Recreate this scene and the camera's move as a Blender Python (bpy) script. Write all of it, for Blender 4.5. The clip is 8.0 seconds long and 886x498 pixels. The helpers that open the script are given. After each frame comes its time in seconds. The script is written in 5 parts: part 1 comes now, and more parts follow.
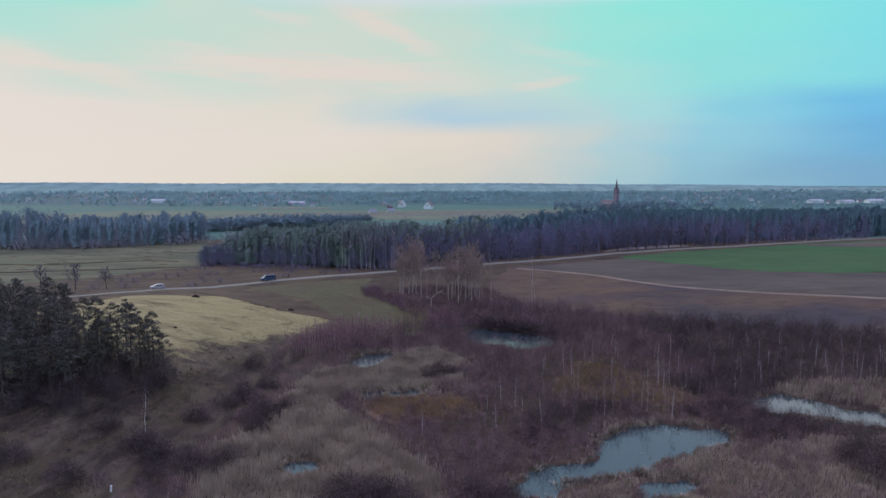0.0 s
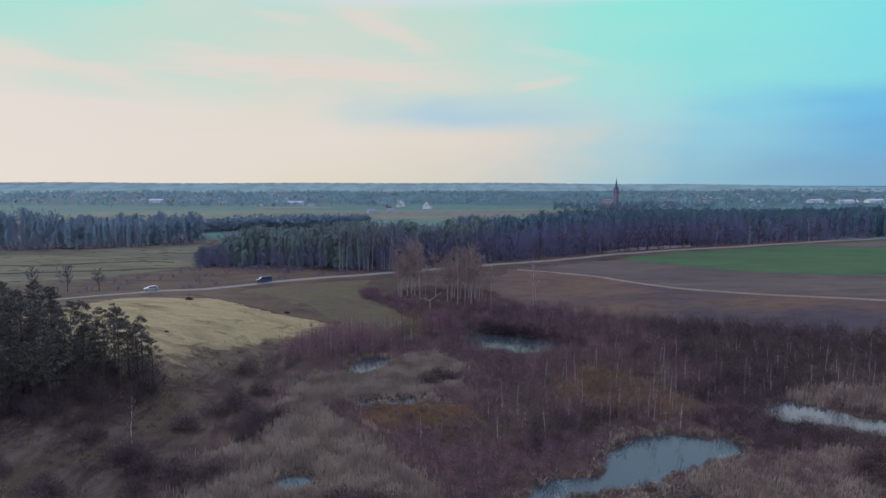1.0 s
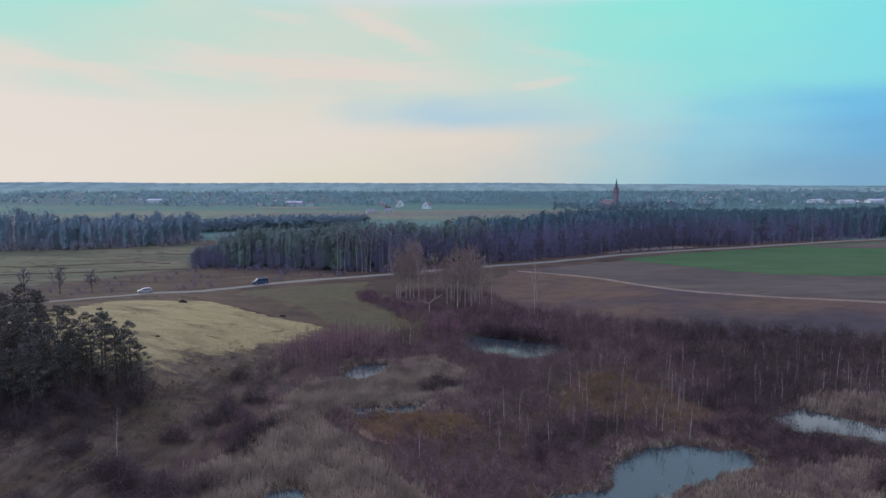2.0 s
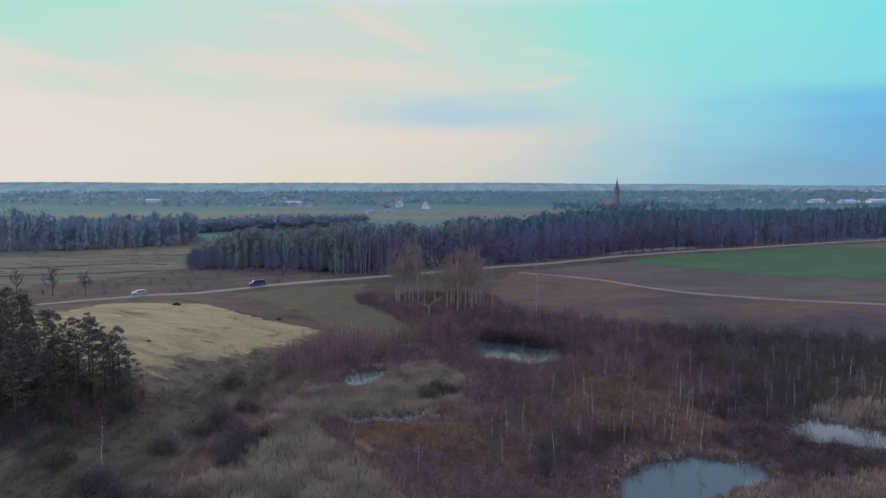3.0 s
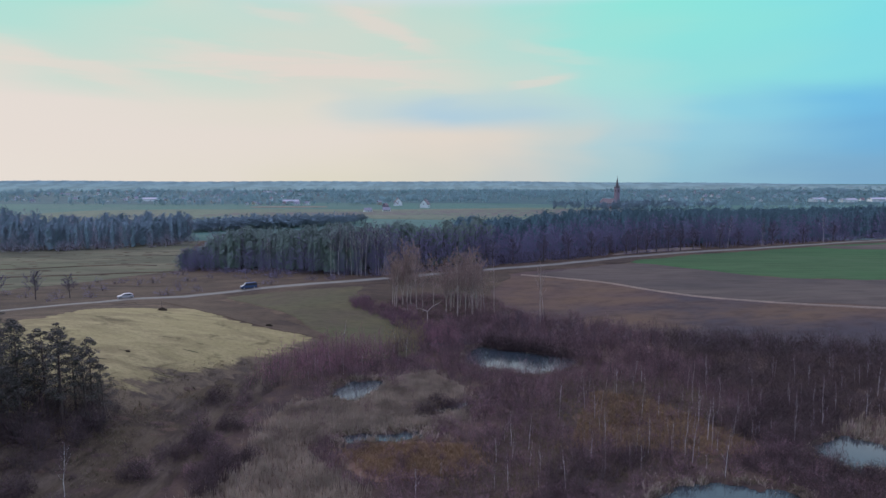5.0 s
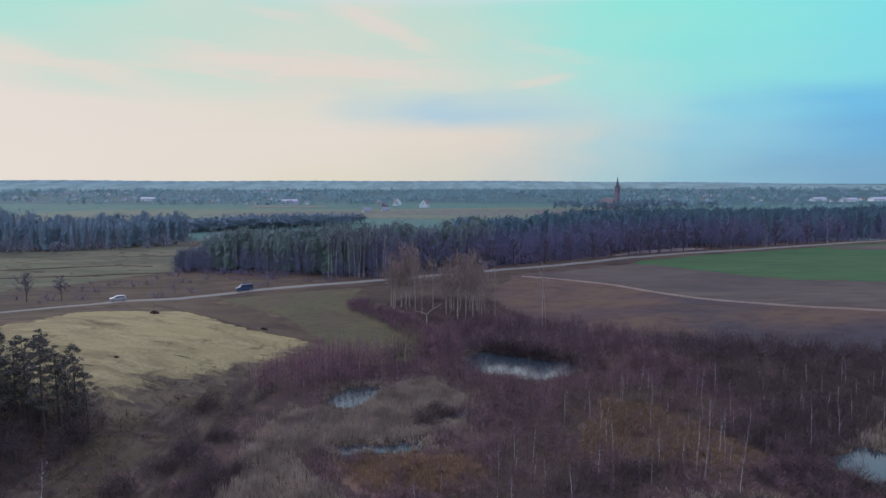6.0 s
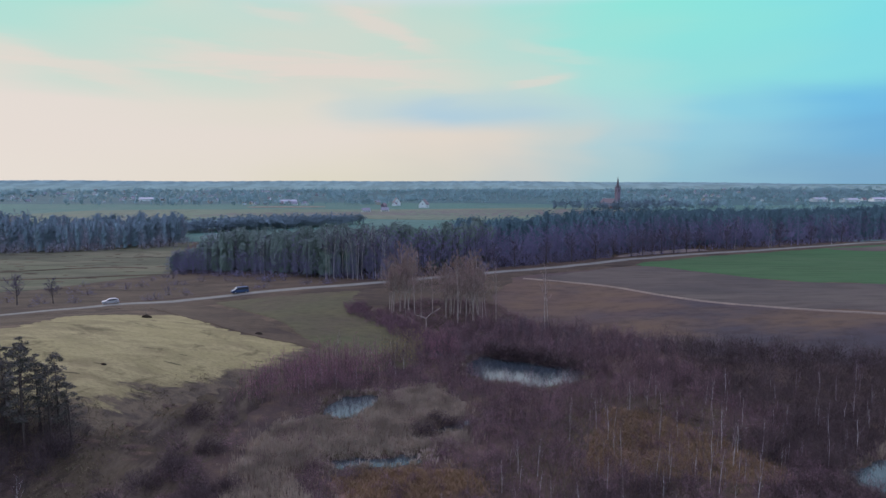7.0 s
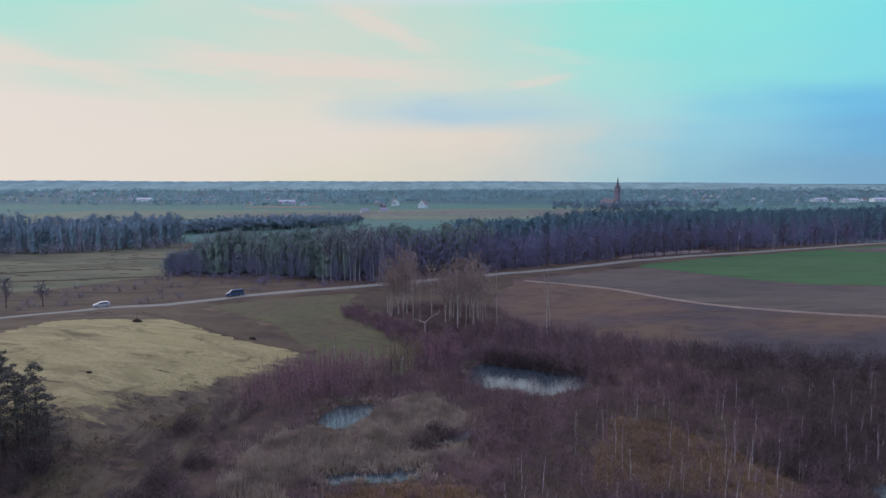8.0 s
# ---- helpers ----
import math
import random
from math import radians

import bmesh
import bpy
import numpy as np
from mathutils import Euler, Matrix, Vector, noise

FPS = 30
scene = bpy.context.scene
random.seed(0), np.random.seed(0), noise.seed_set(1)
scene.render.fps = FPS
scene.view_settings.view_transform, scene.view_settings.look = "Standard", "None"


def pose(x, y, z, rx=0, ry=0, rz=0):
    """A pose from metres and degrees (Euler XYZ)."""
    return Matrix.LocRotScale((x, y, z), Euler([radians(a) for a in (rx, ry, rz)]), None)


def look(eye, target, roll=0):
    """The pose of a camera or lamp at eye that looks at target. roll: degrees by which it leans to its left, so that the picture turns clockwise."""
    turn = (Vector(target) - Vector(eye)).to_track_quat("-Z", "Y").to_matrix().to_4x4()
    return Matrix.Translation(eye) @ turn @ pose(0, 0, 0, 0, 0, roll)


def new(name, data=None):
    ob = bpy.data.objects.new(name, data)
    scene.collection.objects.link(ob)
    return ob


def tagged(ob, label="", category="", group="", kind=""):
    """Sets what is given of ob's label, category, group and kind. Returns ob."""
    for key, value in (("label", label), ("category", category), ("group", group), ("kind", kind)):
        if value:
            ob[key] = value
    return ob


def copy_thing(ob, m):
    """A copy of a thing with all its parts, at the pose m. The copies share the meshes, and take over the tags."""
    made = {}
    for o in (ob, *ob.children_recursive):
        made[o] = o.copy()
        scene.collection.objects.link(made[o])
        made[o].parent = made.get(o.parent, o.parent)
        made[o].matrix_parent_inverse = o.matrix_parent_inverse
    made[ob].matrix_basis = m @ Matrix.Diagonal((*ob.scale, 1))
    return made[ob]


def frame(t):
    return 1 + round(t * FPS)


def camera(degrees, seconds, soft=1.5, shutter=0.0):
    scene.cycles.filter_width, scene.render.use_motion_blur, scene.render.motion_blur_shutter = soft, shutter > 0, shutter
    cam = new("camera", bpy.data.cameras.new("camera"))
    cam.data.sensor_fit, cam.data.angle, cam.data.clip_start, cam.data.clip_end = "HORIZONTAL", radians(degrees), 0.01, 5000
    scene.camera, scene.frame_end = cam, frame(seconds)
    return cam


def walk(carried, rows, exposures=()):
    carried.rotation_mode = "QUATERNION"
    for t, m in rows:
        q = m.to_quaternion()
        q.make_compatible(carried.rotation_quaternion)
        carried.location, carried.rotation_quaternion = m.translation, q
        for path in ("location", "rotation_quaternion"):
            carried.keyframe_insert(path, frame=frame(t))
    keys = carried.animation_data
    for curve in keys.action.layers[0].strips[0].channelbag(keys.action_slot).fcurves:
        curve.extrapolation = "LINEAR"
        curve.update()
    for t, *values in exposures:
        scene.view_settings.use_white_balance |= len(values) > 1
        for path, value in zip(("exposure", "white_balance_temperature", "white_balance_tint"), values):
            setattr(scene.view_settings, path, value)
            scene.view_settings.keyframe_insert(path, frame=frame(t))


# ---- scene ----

# ---------------------------------------------------------------- camera and walk
cam = camera(70.0, 8.0, soft=1.5)
PATH = [
    (0.0, pose(0.0, 0.0, 34.8, 84.087, 0.1, 0.0)),
    (0.5, pose(-0.021, 1.79, 34.82, 84.077, 0.1, -0.051)),
    (1.0, pose(-0.042, 3.63, 34.841, 84.061, 0.1, -0.092)),
    (1.5, pose(-0.063, 5.48, 34.862, 84.056, 0.1, -0.133)),
    (3.0, pose(-0.124, 10.8, 34.922, 84.046, 0.1, -0.179)),
    (3.5, pose(-0.145, 12.65, 34.943, 84.015, 0.1, -0.205)),
    (4.0, pose(-0.167, 14.52, 34.964, 83.974, 0.1, -0.24)),
    (4.5, pose(-0.189, 16.43, 34.986, 83.944, 0.1, -0.271)),
    (6.0, pose(-0.255, 22.15, 35.05, 83.872, 0.1, -0.353)),
    (6.5, pose(-0.277, 24.05, 35.072, 83.882, 0.1, -0.368)),
    (7.0, pose(-0.299, 26.0, 35.094, 83.887, 0.1, -0.399)),
    (7.5, pose(-0.322, 27.97, 35.116, 83.908, 0.1, -0.44)),
    (8.0, pose(-0.345, 30.0, 35.139, 83.903, 0.1, -0.486)),
]
walk(cam, PATH)

# ---------------------------------------------------------------- node helpers


class Nodes:
    """A short way to write node trees."""

    def __init__(self, tree, fresh=True):
        self.tree = tree
        if fresh:
            tree.nodes.clear()

    def add(self, kind, **values):
        node = self.tree.nodes.new(kind)
        for key, value in values.items():
            if key.startswith("in_"):
                name = key[3:].replace("_", " ")
                name = int(name) if name.isdigit() else name
                if isinstance(value, bpy.types.NodeSocket):
                    self.tree.links.new(value, node.inputs[name])
                else:
                    node.inputs[name].default_value = value
            else:
                setattr(node, key, value)
        return node

    def math(self, op, a, b=0.0, c=None, clamp=False):
        node = self.tree.nodes.new("ShaderNodeMath")
        node.operation, node.use_clamp = op, clamp
        for n, value in enumerate((a, b) if c is None else (a, b, c)):
            if isinstance(value, bpy.types.NodeSocket):
                self.tree.links.new(value, node.inputs[n])
            else:
                node.inputs[n].default_value = value
        return node.outputs[0]

    def smooth(self, value, low, high):
        node = self.add("ShaderNodeMapRange", interpolation_type="SMOOTHSTEP", in_Value=value)
        node.inputs["From Min"].default_value, node.inputs["From Max"].default_value = low, high
        return node.outputs[0]

    def mix(self, factor, a, b):
        node = self.tree.nodes.new("ShaderNodeMix")
        node.data_type = "RGBA"
        for name, value in ((0, factor), (6, a), (7, b)):
            if isinstance(value, bpy.types.NodeSocket):
                self.tree.links.new(value, node.inputs[name])
            else:
                node.inputs[name].default_value = (*value, 1.0) if isinstance(value, tuple) and len(value) == 3 else value
        return node.outputs[2]

    def noise(self, vector, scale, detail=4.0, rough=0.55, distort=0.0):
        node = self.add("ShaderNodeTexNoise", in_Vector=vector, in_Scale=scale, in_Detail=detail, in_Roughness=rough, in_Distortion=distort)
        return node.outputs[0]

    def scaled(self, vector, size, turn=0.0):
        node = self.add("ShaderNodeMapping", in_Vector=vector)
        node.inputs["Scale"].default_value = size
        node.inputs["Rotation"].default_value = (0, 0, turn)
        return node.outputs[0]


# ---------------------------------------------------------------- sky and sun
SUN_AZ, SUN_EL = radians(-38.0), radians(22.0)
world = bpy.data.worlds.new("sky")
scene.world = world
world.use_nodes = True
N = Nodes(world.node_tree)
heading = N.add("ShaderNodeTexCoord").outputs["Generated"]
split = N.add("ShaderNodeSeparateXYZ", in_Vector=heading)
sx, sy, sz = split.outputs
azim = N.math("ARCTAN2", sx, sy)
elev = N.math("ARCSINE", sz)
flat = N.add("ShaderNodeCombineXYZ", in_X=azim, in_Y=N.math("MULTIPLY", elev, 3.2), in_Z=0.0).outputs[0]
clear_sky = N.add("ShaderNodeTexSky", sky_type="NISHITA", sun_disc=False, sun_elevation=SUN_EL, sun_rotation=SUN_AZ, altitude=100.0)
# thin cloud drifts the bands of colour about
drift = N.noise(N.scaled(flat, (1.5, 2.4, 1.0), -0.22), 2.3, 3.0, 0.45, 0.5)
lift = N.noise(N.scaled(flat, (1.3, 2.0, 1.0), 0.3), 2.9, 3.0, 0.45, 0.8)
wisp = N.noise(N.scaled(flat, (1.6, 5.0, 1.0), -0.15), 3.4, 5.0, 0.55, 0.9)
az = N.math("ADD", azim, N.math("MULTIPLY", N.math("SUBTRACT", drift, 0.5), 0.16))
el = N.math("ADD", elev, N.math("MULTIPLY", N.math("SUBTRACT", lift, 0.5), 0.034))


def tone(*c):
    """A colour named by its display values, 0 to 255."""
    return tuple((q / 255 / 12.92 if q < 10.3 else ((q / 255 + 0.055) / 1.055) ** 2.4) for q in c)


def veil(stops):
    """The sky's colour along the horizon: warm veil towards the hidden sun, turquoise and blue away from it."""
    node = N.add("ShaderNodeValToRGB", in_0=N.math("DIVIDE", N.math("ADD", az, 0.63), 1.26, clamp=True))
    ramp = node.color_ramp
    ramp.interpolation = "EASE"
    while len(ramp.elements) < len(stops):
        ramp.elements.new(0.5)
    for e, (at, *c) in zip(ramp.elements, stops):
        e.position = (at + 0.63) / 1.26
    for e, (at, *c) in zip(ramp.elements, stops):
        e.color = (*tone(*c), 1.0)
    return node.outputs[0]


LEVELS = (
    (0.000, [(-0.61, 225, 218, 212), (-0.33, 224, 217, 208), (-0.16, 220, 215, 200), (0.0, 213, 210, 200), (0.10, 200, 205, 203), (0.27, 167, 200, 209), (0.39, 145, 190, 209), (0.61, 124, 170, 203)]),
    (0.070, [(-0.61, 226, 217, 211), (-0.16, 226, 217, 209), (0.0, 224, 214, 204), (0.08, 220, 212, 203), (0.19, 198, 208, 207), (0.27, 176, 207, 215), (0.39, 147, 202, 222), (0.61, 112, 178, 220)]),
    (0.102, [(-0.61, 226, 217, 211), (-0.20, 222, 217, 207), (-0.12, 200, 212, 212), (0.0, 178, 205, 220), (0.10, 180, 207, 218), (0.20, 182, 212, 216), (0.30, 168, 216, 220), (0.45, 138, 205, 226), (0.61, 114, 188, 228)]),
    (0.152, [(-0.61, 216, 216, 208), (-0.50, 200, 217, 208), (-0.33, 202, 218, 208), (-0.20, 212, 215, 206), (0.0, 204, 217, 208), (0.15, 194, 218, 211), (0.27, 168, 222, 218), (0.40, 146, 222, 222), (0.61, 134, 218, 228)]),
    (0.210, [(-0.61, 174, 221, 212), (-0.40, 192, 219, 209), (-0.20, 206, 217, 207), (0.0, 197, 218, 208), (0.12, 184, 220, 212), (0.25, 156, 226, 218), (0.40, 142, 226, 222), (0.61, 130, 221, 229)]),
    (0.265, [(-0.61, 140, 228, 218), (-0.50, 154, 226, 216), (-0.38, 200, 219, 209), (-0.25, 190, 219, 212), (-0.10, 208, 217, 207), (0.0, 190, 219, 210), (0.15, 165, 224, 216), (0.30, 143, 230, 220), (0.61, 128, 222, 232)]),
)
sky = veil(LEVELS[0][1])
for (low, _), (high, stops) in zip(LEVELS, LEVELS[1:]):
    sky = N.mix(N.smooth(el, low, high), sky, veil(stops))


def streak(x0, y0, x1, y1, width, share):
    """A pale wisp of cloud from one heading and height to another."""
    dx, dy = x1 - x0, y1 - y0
    size = dx * dx + dy * dy
    px, py = N.math("SUBTRACT", azim, x0), N.math("SUBTRACT", elev, y0)
    t = N.math("ADD", N.math("MULTIPLY", px, dx / size), N.math("MULTIPLY", py, dy / size))
    side = N.math("ABSOLUTE", N.math("ADD", N.math("MULTIPLY", px, -dy / size**0.5), N.math("MULTIPLY", py, dx / size**0.5)))
    side = N.math("ADD", side, N.math("MULTIPLY", N.math("SUBTRACT", wisp, 0.5), width * 2.2))
    body = N.math("MULTIPLY", N.smooth(side, width, width * 0.1), N.math("MULTIPLY", N.smooth(t, -0.25, 0.3), N.smooth(t, 1.25, 0.7)))
    return N.math("MULTIPLY", body, share)


for line in ((-0.40, 0.180, 0.02, 0.160, 0.030, 0.75), (-0.62, 0.172, -0.42, 0.140, 0.022, 0.6), (-0.16, 0.262, -0.01, 0.200, 0.019, 0.65), (0.11, 0.145, 0.20, 0.156, 0.009, 0.5), (0.11, 0.205, 0.24, 0.176, 0.012, 0.25), (-0.48, 0.160, -0.28, 0.178, 0.014, 0.3), (-0.29, 0.250, -0.20, 0.238, 0.012, 0.4)):
    sky = N.mix(streak(*line), sky, tone(228, 214, 206))
# the clear sky itself shows faintly through
veiled = N.add("ShaderNodeVectorMath", operation="SCALE", in_0=clear_sky.outputs[0], in_Scale=0.08).outputs[0]
sky = N.mix(0.015, sky, veiled)
# behind, an even blue-grey; bands overhead added to tint ponds and ground
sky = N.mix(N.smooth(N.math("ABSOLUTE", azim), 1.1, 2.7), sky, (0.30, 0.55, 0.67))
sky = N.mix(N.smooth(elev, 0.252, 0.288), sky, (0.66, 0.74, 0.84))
sky = N.mix(N.smooth(elev, 0.31, 0.38), sky, (0.36, 0.54, 0.69))
sky = N.mix(N.smooth(elev, 0.46, 0.80), sky, (1.02, 1.00, 1.76))
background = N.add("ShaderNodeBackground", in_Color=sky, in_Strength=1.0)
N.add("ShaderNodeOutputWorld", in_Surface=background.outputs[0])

sun = new("sun", bpy.data.lights.new("sun", "SUN"))
sun.data.energy, sun.data.angle, sun.data.color = 1.12, radians(20.0), (1.0, 0.95, 0.90)
sun.matrix_world = look((0, 0, 60), (-math.sin(SUN_AZ) * 50, -math.cos(SUN_AZ) * 50, 60 - 50 * math.tan(SUN_EL)))

# ---------------------------------------------------------------- materials


def surface(name):
    m = bpy.data.materials.new(name)
    m.use_nodes = True
    return m, Nodes(m.node_tree)


def finish(n, colour, rough=0.9, metal=0.0, bump=None, strength=0.3, spec=0.2, distance=0.1, **more):
    shader = n.add("ShaderNodeBsdfPrincipled", in_Base_Color=colour, in_Roughness=rough, in_Metallic=metal)
    shader.inputs["Specular IOR Level"].default_value = spec
    for key, value in more.items():
        shader.inputs[key.replace("_", " ")].default_value = value
    if bump is not None:
        node = n.add("ShaderNodeBump", in_Height=bump, in_Strength=strength, in_Distance=distance)
        n.tree.links.new(node.outputs[0], shader.inputs["Normal"])
    n.add("ShaderNodeOutputMaterial", in_Surface=shader.outputs[0])


def earth(name, tones, big=0.03, fine=0.6, stretch=(1.0, 1.0), turn=0.0, rough=0.95, bump=0.5, patch=(0.38, 0.62), grit=0.5, spots=0.0):
    """Ground: two tones in large patches, a third in finer streaks, and grit."""
    m, n = surface(name)
    at = n.add("ShaderNodeTexCoord").outputs["Object"]
    run = n.scaled(at, (*stretch, 1.0), turn)
    wide = n.noise(at, big, 5.0, 0.6, 0.4)
    mid = n.noise(run, fine * 0.25, 5.0, 0.65, 0.3)
    small = n.noise(run, fine * 2.5, 4.0, 0.7)
    colour = n.mix(n.smooth(wide, *patch), tones[0], tones[1])
    colour = n.mix(n.smooth(mid, 0.42, 0.68), colour, tones[2])
    if spots:
        sod = n.noise(n.scaled(at, (0.06 * stretch[0], 0.09 * stretch[1], 1.0), turn * 0.5), 1.0, 7.0, 0.68, 0.5)
        colour = n.mix(n.math("MULTIPLY", n.smooth(sod, 0.55, 0.66), spots), colour, tuple(0.42 * c for c in tones[1]))
    dark = n.math("MULTIPLY", n.smooth(small, 0.58, 0.30), grit)
    colour = n.mix(dark, colour, tuple(0.45 * c for c in tones[0]))
    finish(n, colour, rough, bump=n.math("ADD", small, mid), strength=bump, distance=0.3, spec=0.1)
    return m


def leafy(name, a, b, rough=0.8, per_object=True, single=0.55, soft=0.0, clump=0.30, speck=0.0):
    """Leaves, needles, twigs or blades: each piece its own tone between two, and each plant too."""
    m, n = surface(name)
    island = n.add("ShaderNodeNewGeometry").outputs["Random Per Island"]
    plant = n.add("ShaderNodeObjectInfo").outputs["Random"]
    at = n.add("ShaderNodeTexCoord").outputs["Object"]
    area = n.smooth(n.noise(n.scaled(at, (1.0, 1.0, 0.2)), 0.13, 4.0, 0.65), 0.3, 0.7)
    mixer = n.math("ADD", n.math("MULTIPLY", island, single), n.math("MULTIPLY", n.math("ADD", area, plant) if per_object else area, 0.35), clamp=True)
    stand = n.smooth(n.noise(n.scaled(at, (1.0, 1.0, 0.15)), 0.21, 3.0, 0.6), 0.36, 0.62)
    tone = n.mix(mixer, a, b)
    grain = n.smooth(n.noise(at, 1.5, 4.0, 0.75), 0.36, 0.64)
    tone = n.mix(n.math("MULTIPLY", n.math("SUBTRACT", 1.0, grain), speck), tone, tuple(0.42 * c for c in a)) if speck else tone
    finish(n, n.mix(n.math("MULTIPLY", n.math("SUBTRACT", 1.0, stand), clump), tone, tuple(0.35 * c for c in a)), rough, spec=0.15)
    if soft:
        # shading normal bent up and south, which evens out light and dark in crowns
        mean = n.add("ShaderNodeVectorMath", operation="SCALE", in_0=n.add("ShaderNodeNewGeometry").outputs["Normal"], in_Scale=1.0 - soft).outputs[0]
        mean = n.add("ShaderNodeVectorMath", operation="ADD", in_0=mean, in_1=(0.0, -0.62 * soft, 0.62 * soft)).outputs[0]
        mean = n.add("ShaderNodeVectorMath", operation="NORMALIZE", in_0=mean).outputs[0]
        shader = [q for q in n.tree.nodes if q.type == "BSDF_PRINCIPLED"][0]
        n.tree.links.new(mean, shader.inputs["Normal"])
    return m


def bark(name, a, b, scale=2.0, squash=0.25, marks=None):
    m, n = surface(name)
    at = n.add("ShaderNodeTexCoord").outputs["Object"]
    grain = n.noise(n.scaled(at, (scale, scale, scale * squash)), 3.0, 5.0, 0.65)
    colour = n.mix(n.smooth(grain, 0.35, 0.65), a, b)
    if marks:
        scar = n.noise(n.scaled(at, (1.2, 1.2, 6.0)), 2.2, 4.0, 0.6)
        colour = n.mix(n.math("MULTIPLY", n.smooth(scar, 0.56, 0.64), 0.8), colour, marks)
    finish(n, colour, 0.85, bump=grain, strength=0.4, distance=0.03)
    return m


def plain(name, colour, rough=0.6, metal=0.0, vary=0.25, scale=1.5, spec=0.4):
    m, n = surface(name)
    at = n.add("ShaderNodeTexCoord").outputs["Object"]
    grain = n.noise(at, scale, 5.0, 0.65)
    fine = n.noise(at, scale * 9.0, 3.0, 0.6)
    dirt = n.math("MULTIPLY", n.math("ADD", n.smooth(grain, 0.35, 0.7), n.math("MULTIPLY", fine, 0.5)), vary)
    finish(n, n.mix(dirt, colour, tuple(0.45 * c + 0.02 for c in colour)), rough, metal, bump=fine, strength=0.1, spec=spec, distance=0.02)
    return m


M_GROUND = earth("marsh_ground", ((0.077, 0.053, 0.041), (0.057, 0.043, 0.035), (0.104, 0.074, 0.047)), 0.05, 0.9)
M_LAND = earth("open_land", ((0.082, 0.171, 0.125), (0.069, 0.149, 0.112), (0.097, 0.167, 0.132)), 0.006, 0.05)
M_DRY = earth("dry_grass", ((0.266, 0.232, 0.101), (0.206, 0.174, 0.081), (0.319, 0.276, 0.127)), 0.06, 0.8, (0.6, 1.5), 0.15, patch=(0.4, 0.6), spots=0.7)


def worn_edge(material, across, offset, tones, spread=13.0):
    """Lets another growth take over beyond a line on the plan, in ragged patches."""
    n = Nodes(material.node_tree, False)
    at = n.add("ShaderNodeTexCoord").outputs["Object"]
    shader = [q for q in n.tree.nodes if q.type == "BSDF_PRINCIPLED"][0]
    own = shader.inputs["Base Color"].links[0].from_socket
    x, y, _ = n.add("ShaderNodeSeparateXYZ", in_Vector=at).outputs
    d = n.math("ADD", n.math("ADD", n.math("MULTIPLY", x, across[0]), n.math("MULTIPLY", y, across[1])), offset)
    ragged = n.noise(n.scaled(at, (0.6, 1.3, 1.0)), 0.16, 8.0, 0.72, 0.6)
    d = n.math("ADD", d, n.math("MULTIPLY", n.math("SUBTRACT", ragged, 0.5), spread * 2.0))
    other = n.mix(n.smooth(n.noise(n.scaled(at, (0.8, 0.9, 1.0)), 0.35, 6.0, 0.7, 0.4), 0.40, 0.62), tones[0], tones[1])
    n.tree.links.new(n.mix(n.smooth(d, -1.6, 1.6), own, other), shader.inputs["Base Color"])


worn_edge(M_DRY, (0.847, -0.531), 102.5, ((0.120, 0.096, 0.058), (0.064, 0.052, 0.037)))
M_MARGIN = earth("field_margin", ((0.150, 0.120, 0.066), (0.062, 0.050, 0.036), (0.195, 0.160, 0.105)), 0.26, 0.8, (0.7, 1.2), 0.4, patch=(0.44, 0.55), spots=0.85)
M_ROUGH = earth("rough_grass", ((0.085, 0.065, 0.038), (0.058, 0.044, 0.032), (0.141, 0.104, 0.062)), 0.08, 0.7, (0.6, 1.3), 0.5, spots=0.6)
M_GREENBROWN = earth("stubble_meadow", ((0.092, 0.093, 0.044), (0.087, 0.072, 0.044), (0.105, 0.097, 0.046)), 0.03, 0.3, (0.5, 1.0), 0.6, spots=0.3)
M_GREEN = earth("winter_wheat", ((0.051, 0.116, 0.041), (0.058, 0.108, 0.044), (0.046, 0.100, 0.038)), 0.012, 0.2, (0.12, 1.0), 0.45, bump=0.25)
M_PLOUGH = earth("ploughed_earth", ((0.096, 0.068, 0.054), (0.063, 0.056, 0.056), (0.126, 0.087, 0.052)), 0.02, 0.16, (0.42, 1.0), -0.28, bump=0.35, patch=(0.42, 0.60))
M_STRIP = earth("bare_strip", ((0.097, 0.080, 0.062), (0.074, 0.063, 0.052), (0.117, 0.098, 0.072)), 0.028, 0.18, (0.2, 1.0), -0.35, bump=0.3)
M_MEADOW = earth("wet_meadow", ((0.105, 0.113, 0.060), (0.080, 0.084, 0.050), (0.144, 0.136, 0.080)), 0.02, 0.16, (0.22, 1.5), 0.12, spots=0.9)
M_VERGE = earth("verge_grass", ((0.084, 0.064, 0.040), (0.061, 0.047, 0.033), (0.109, 0.083, 0.051)), 0.05, 0.5, (0.35, 1.2), 0.5, spots=0.6)
M_SLOPE = earth("slope_grass", ((0.070, 0.055, 0.032), (0.041, 0.031, 0.024), (0.105, 0.086, 0.058)), 0.11, 0.9, (1.5, 0.4), 0.0, patch=(0.42, 0.58), spots=0.7)
M_ORANGE = earth("sedge", ((0.182, 0.117, 0.075), (0.131, 0.086, 0.063), (0.206, 0.138, 0.086)), 0.16, 1.4)
M_LITTER = earth("reed_litter", ((0.119, 0.088, 0.059), (0.091, 0.069, 0.048), (0.141, 0.105, 0.072)), 0.12, 1.6)
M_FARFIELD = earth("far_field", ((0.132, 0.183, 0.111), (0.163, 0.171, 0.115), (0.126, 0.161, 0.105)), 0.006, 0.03)
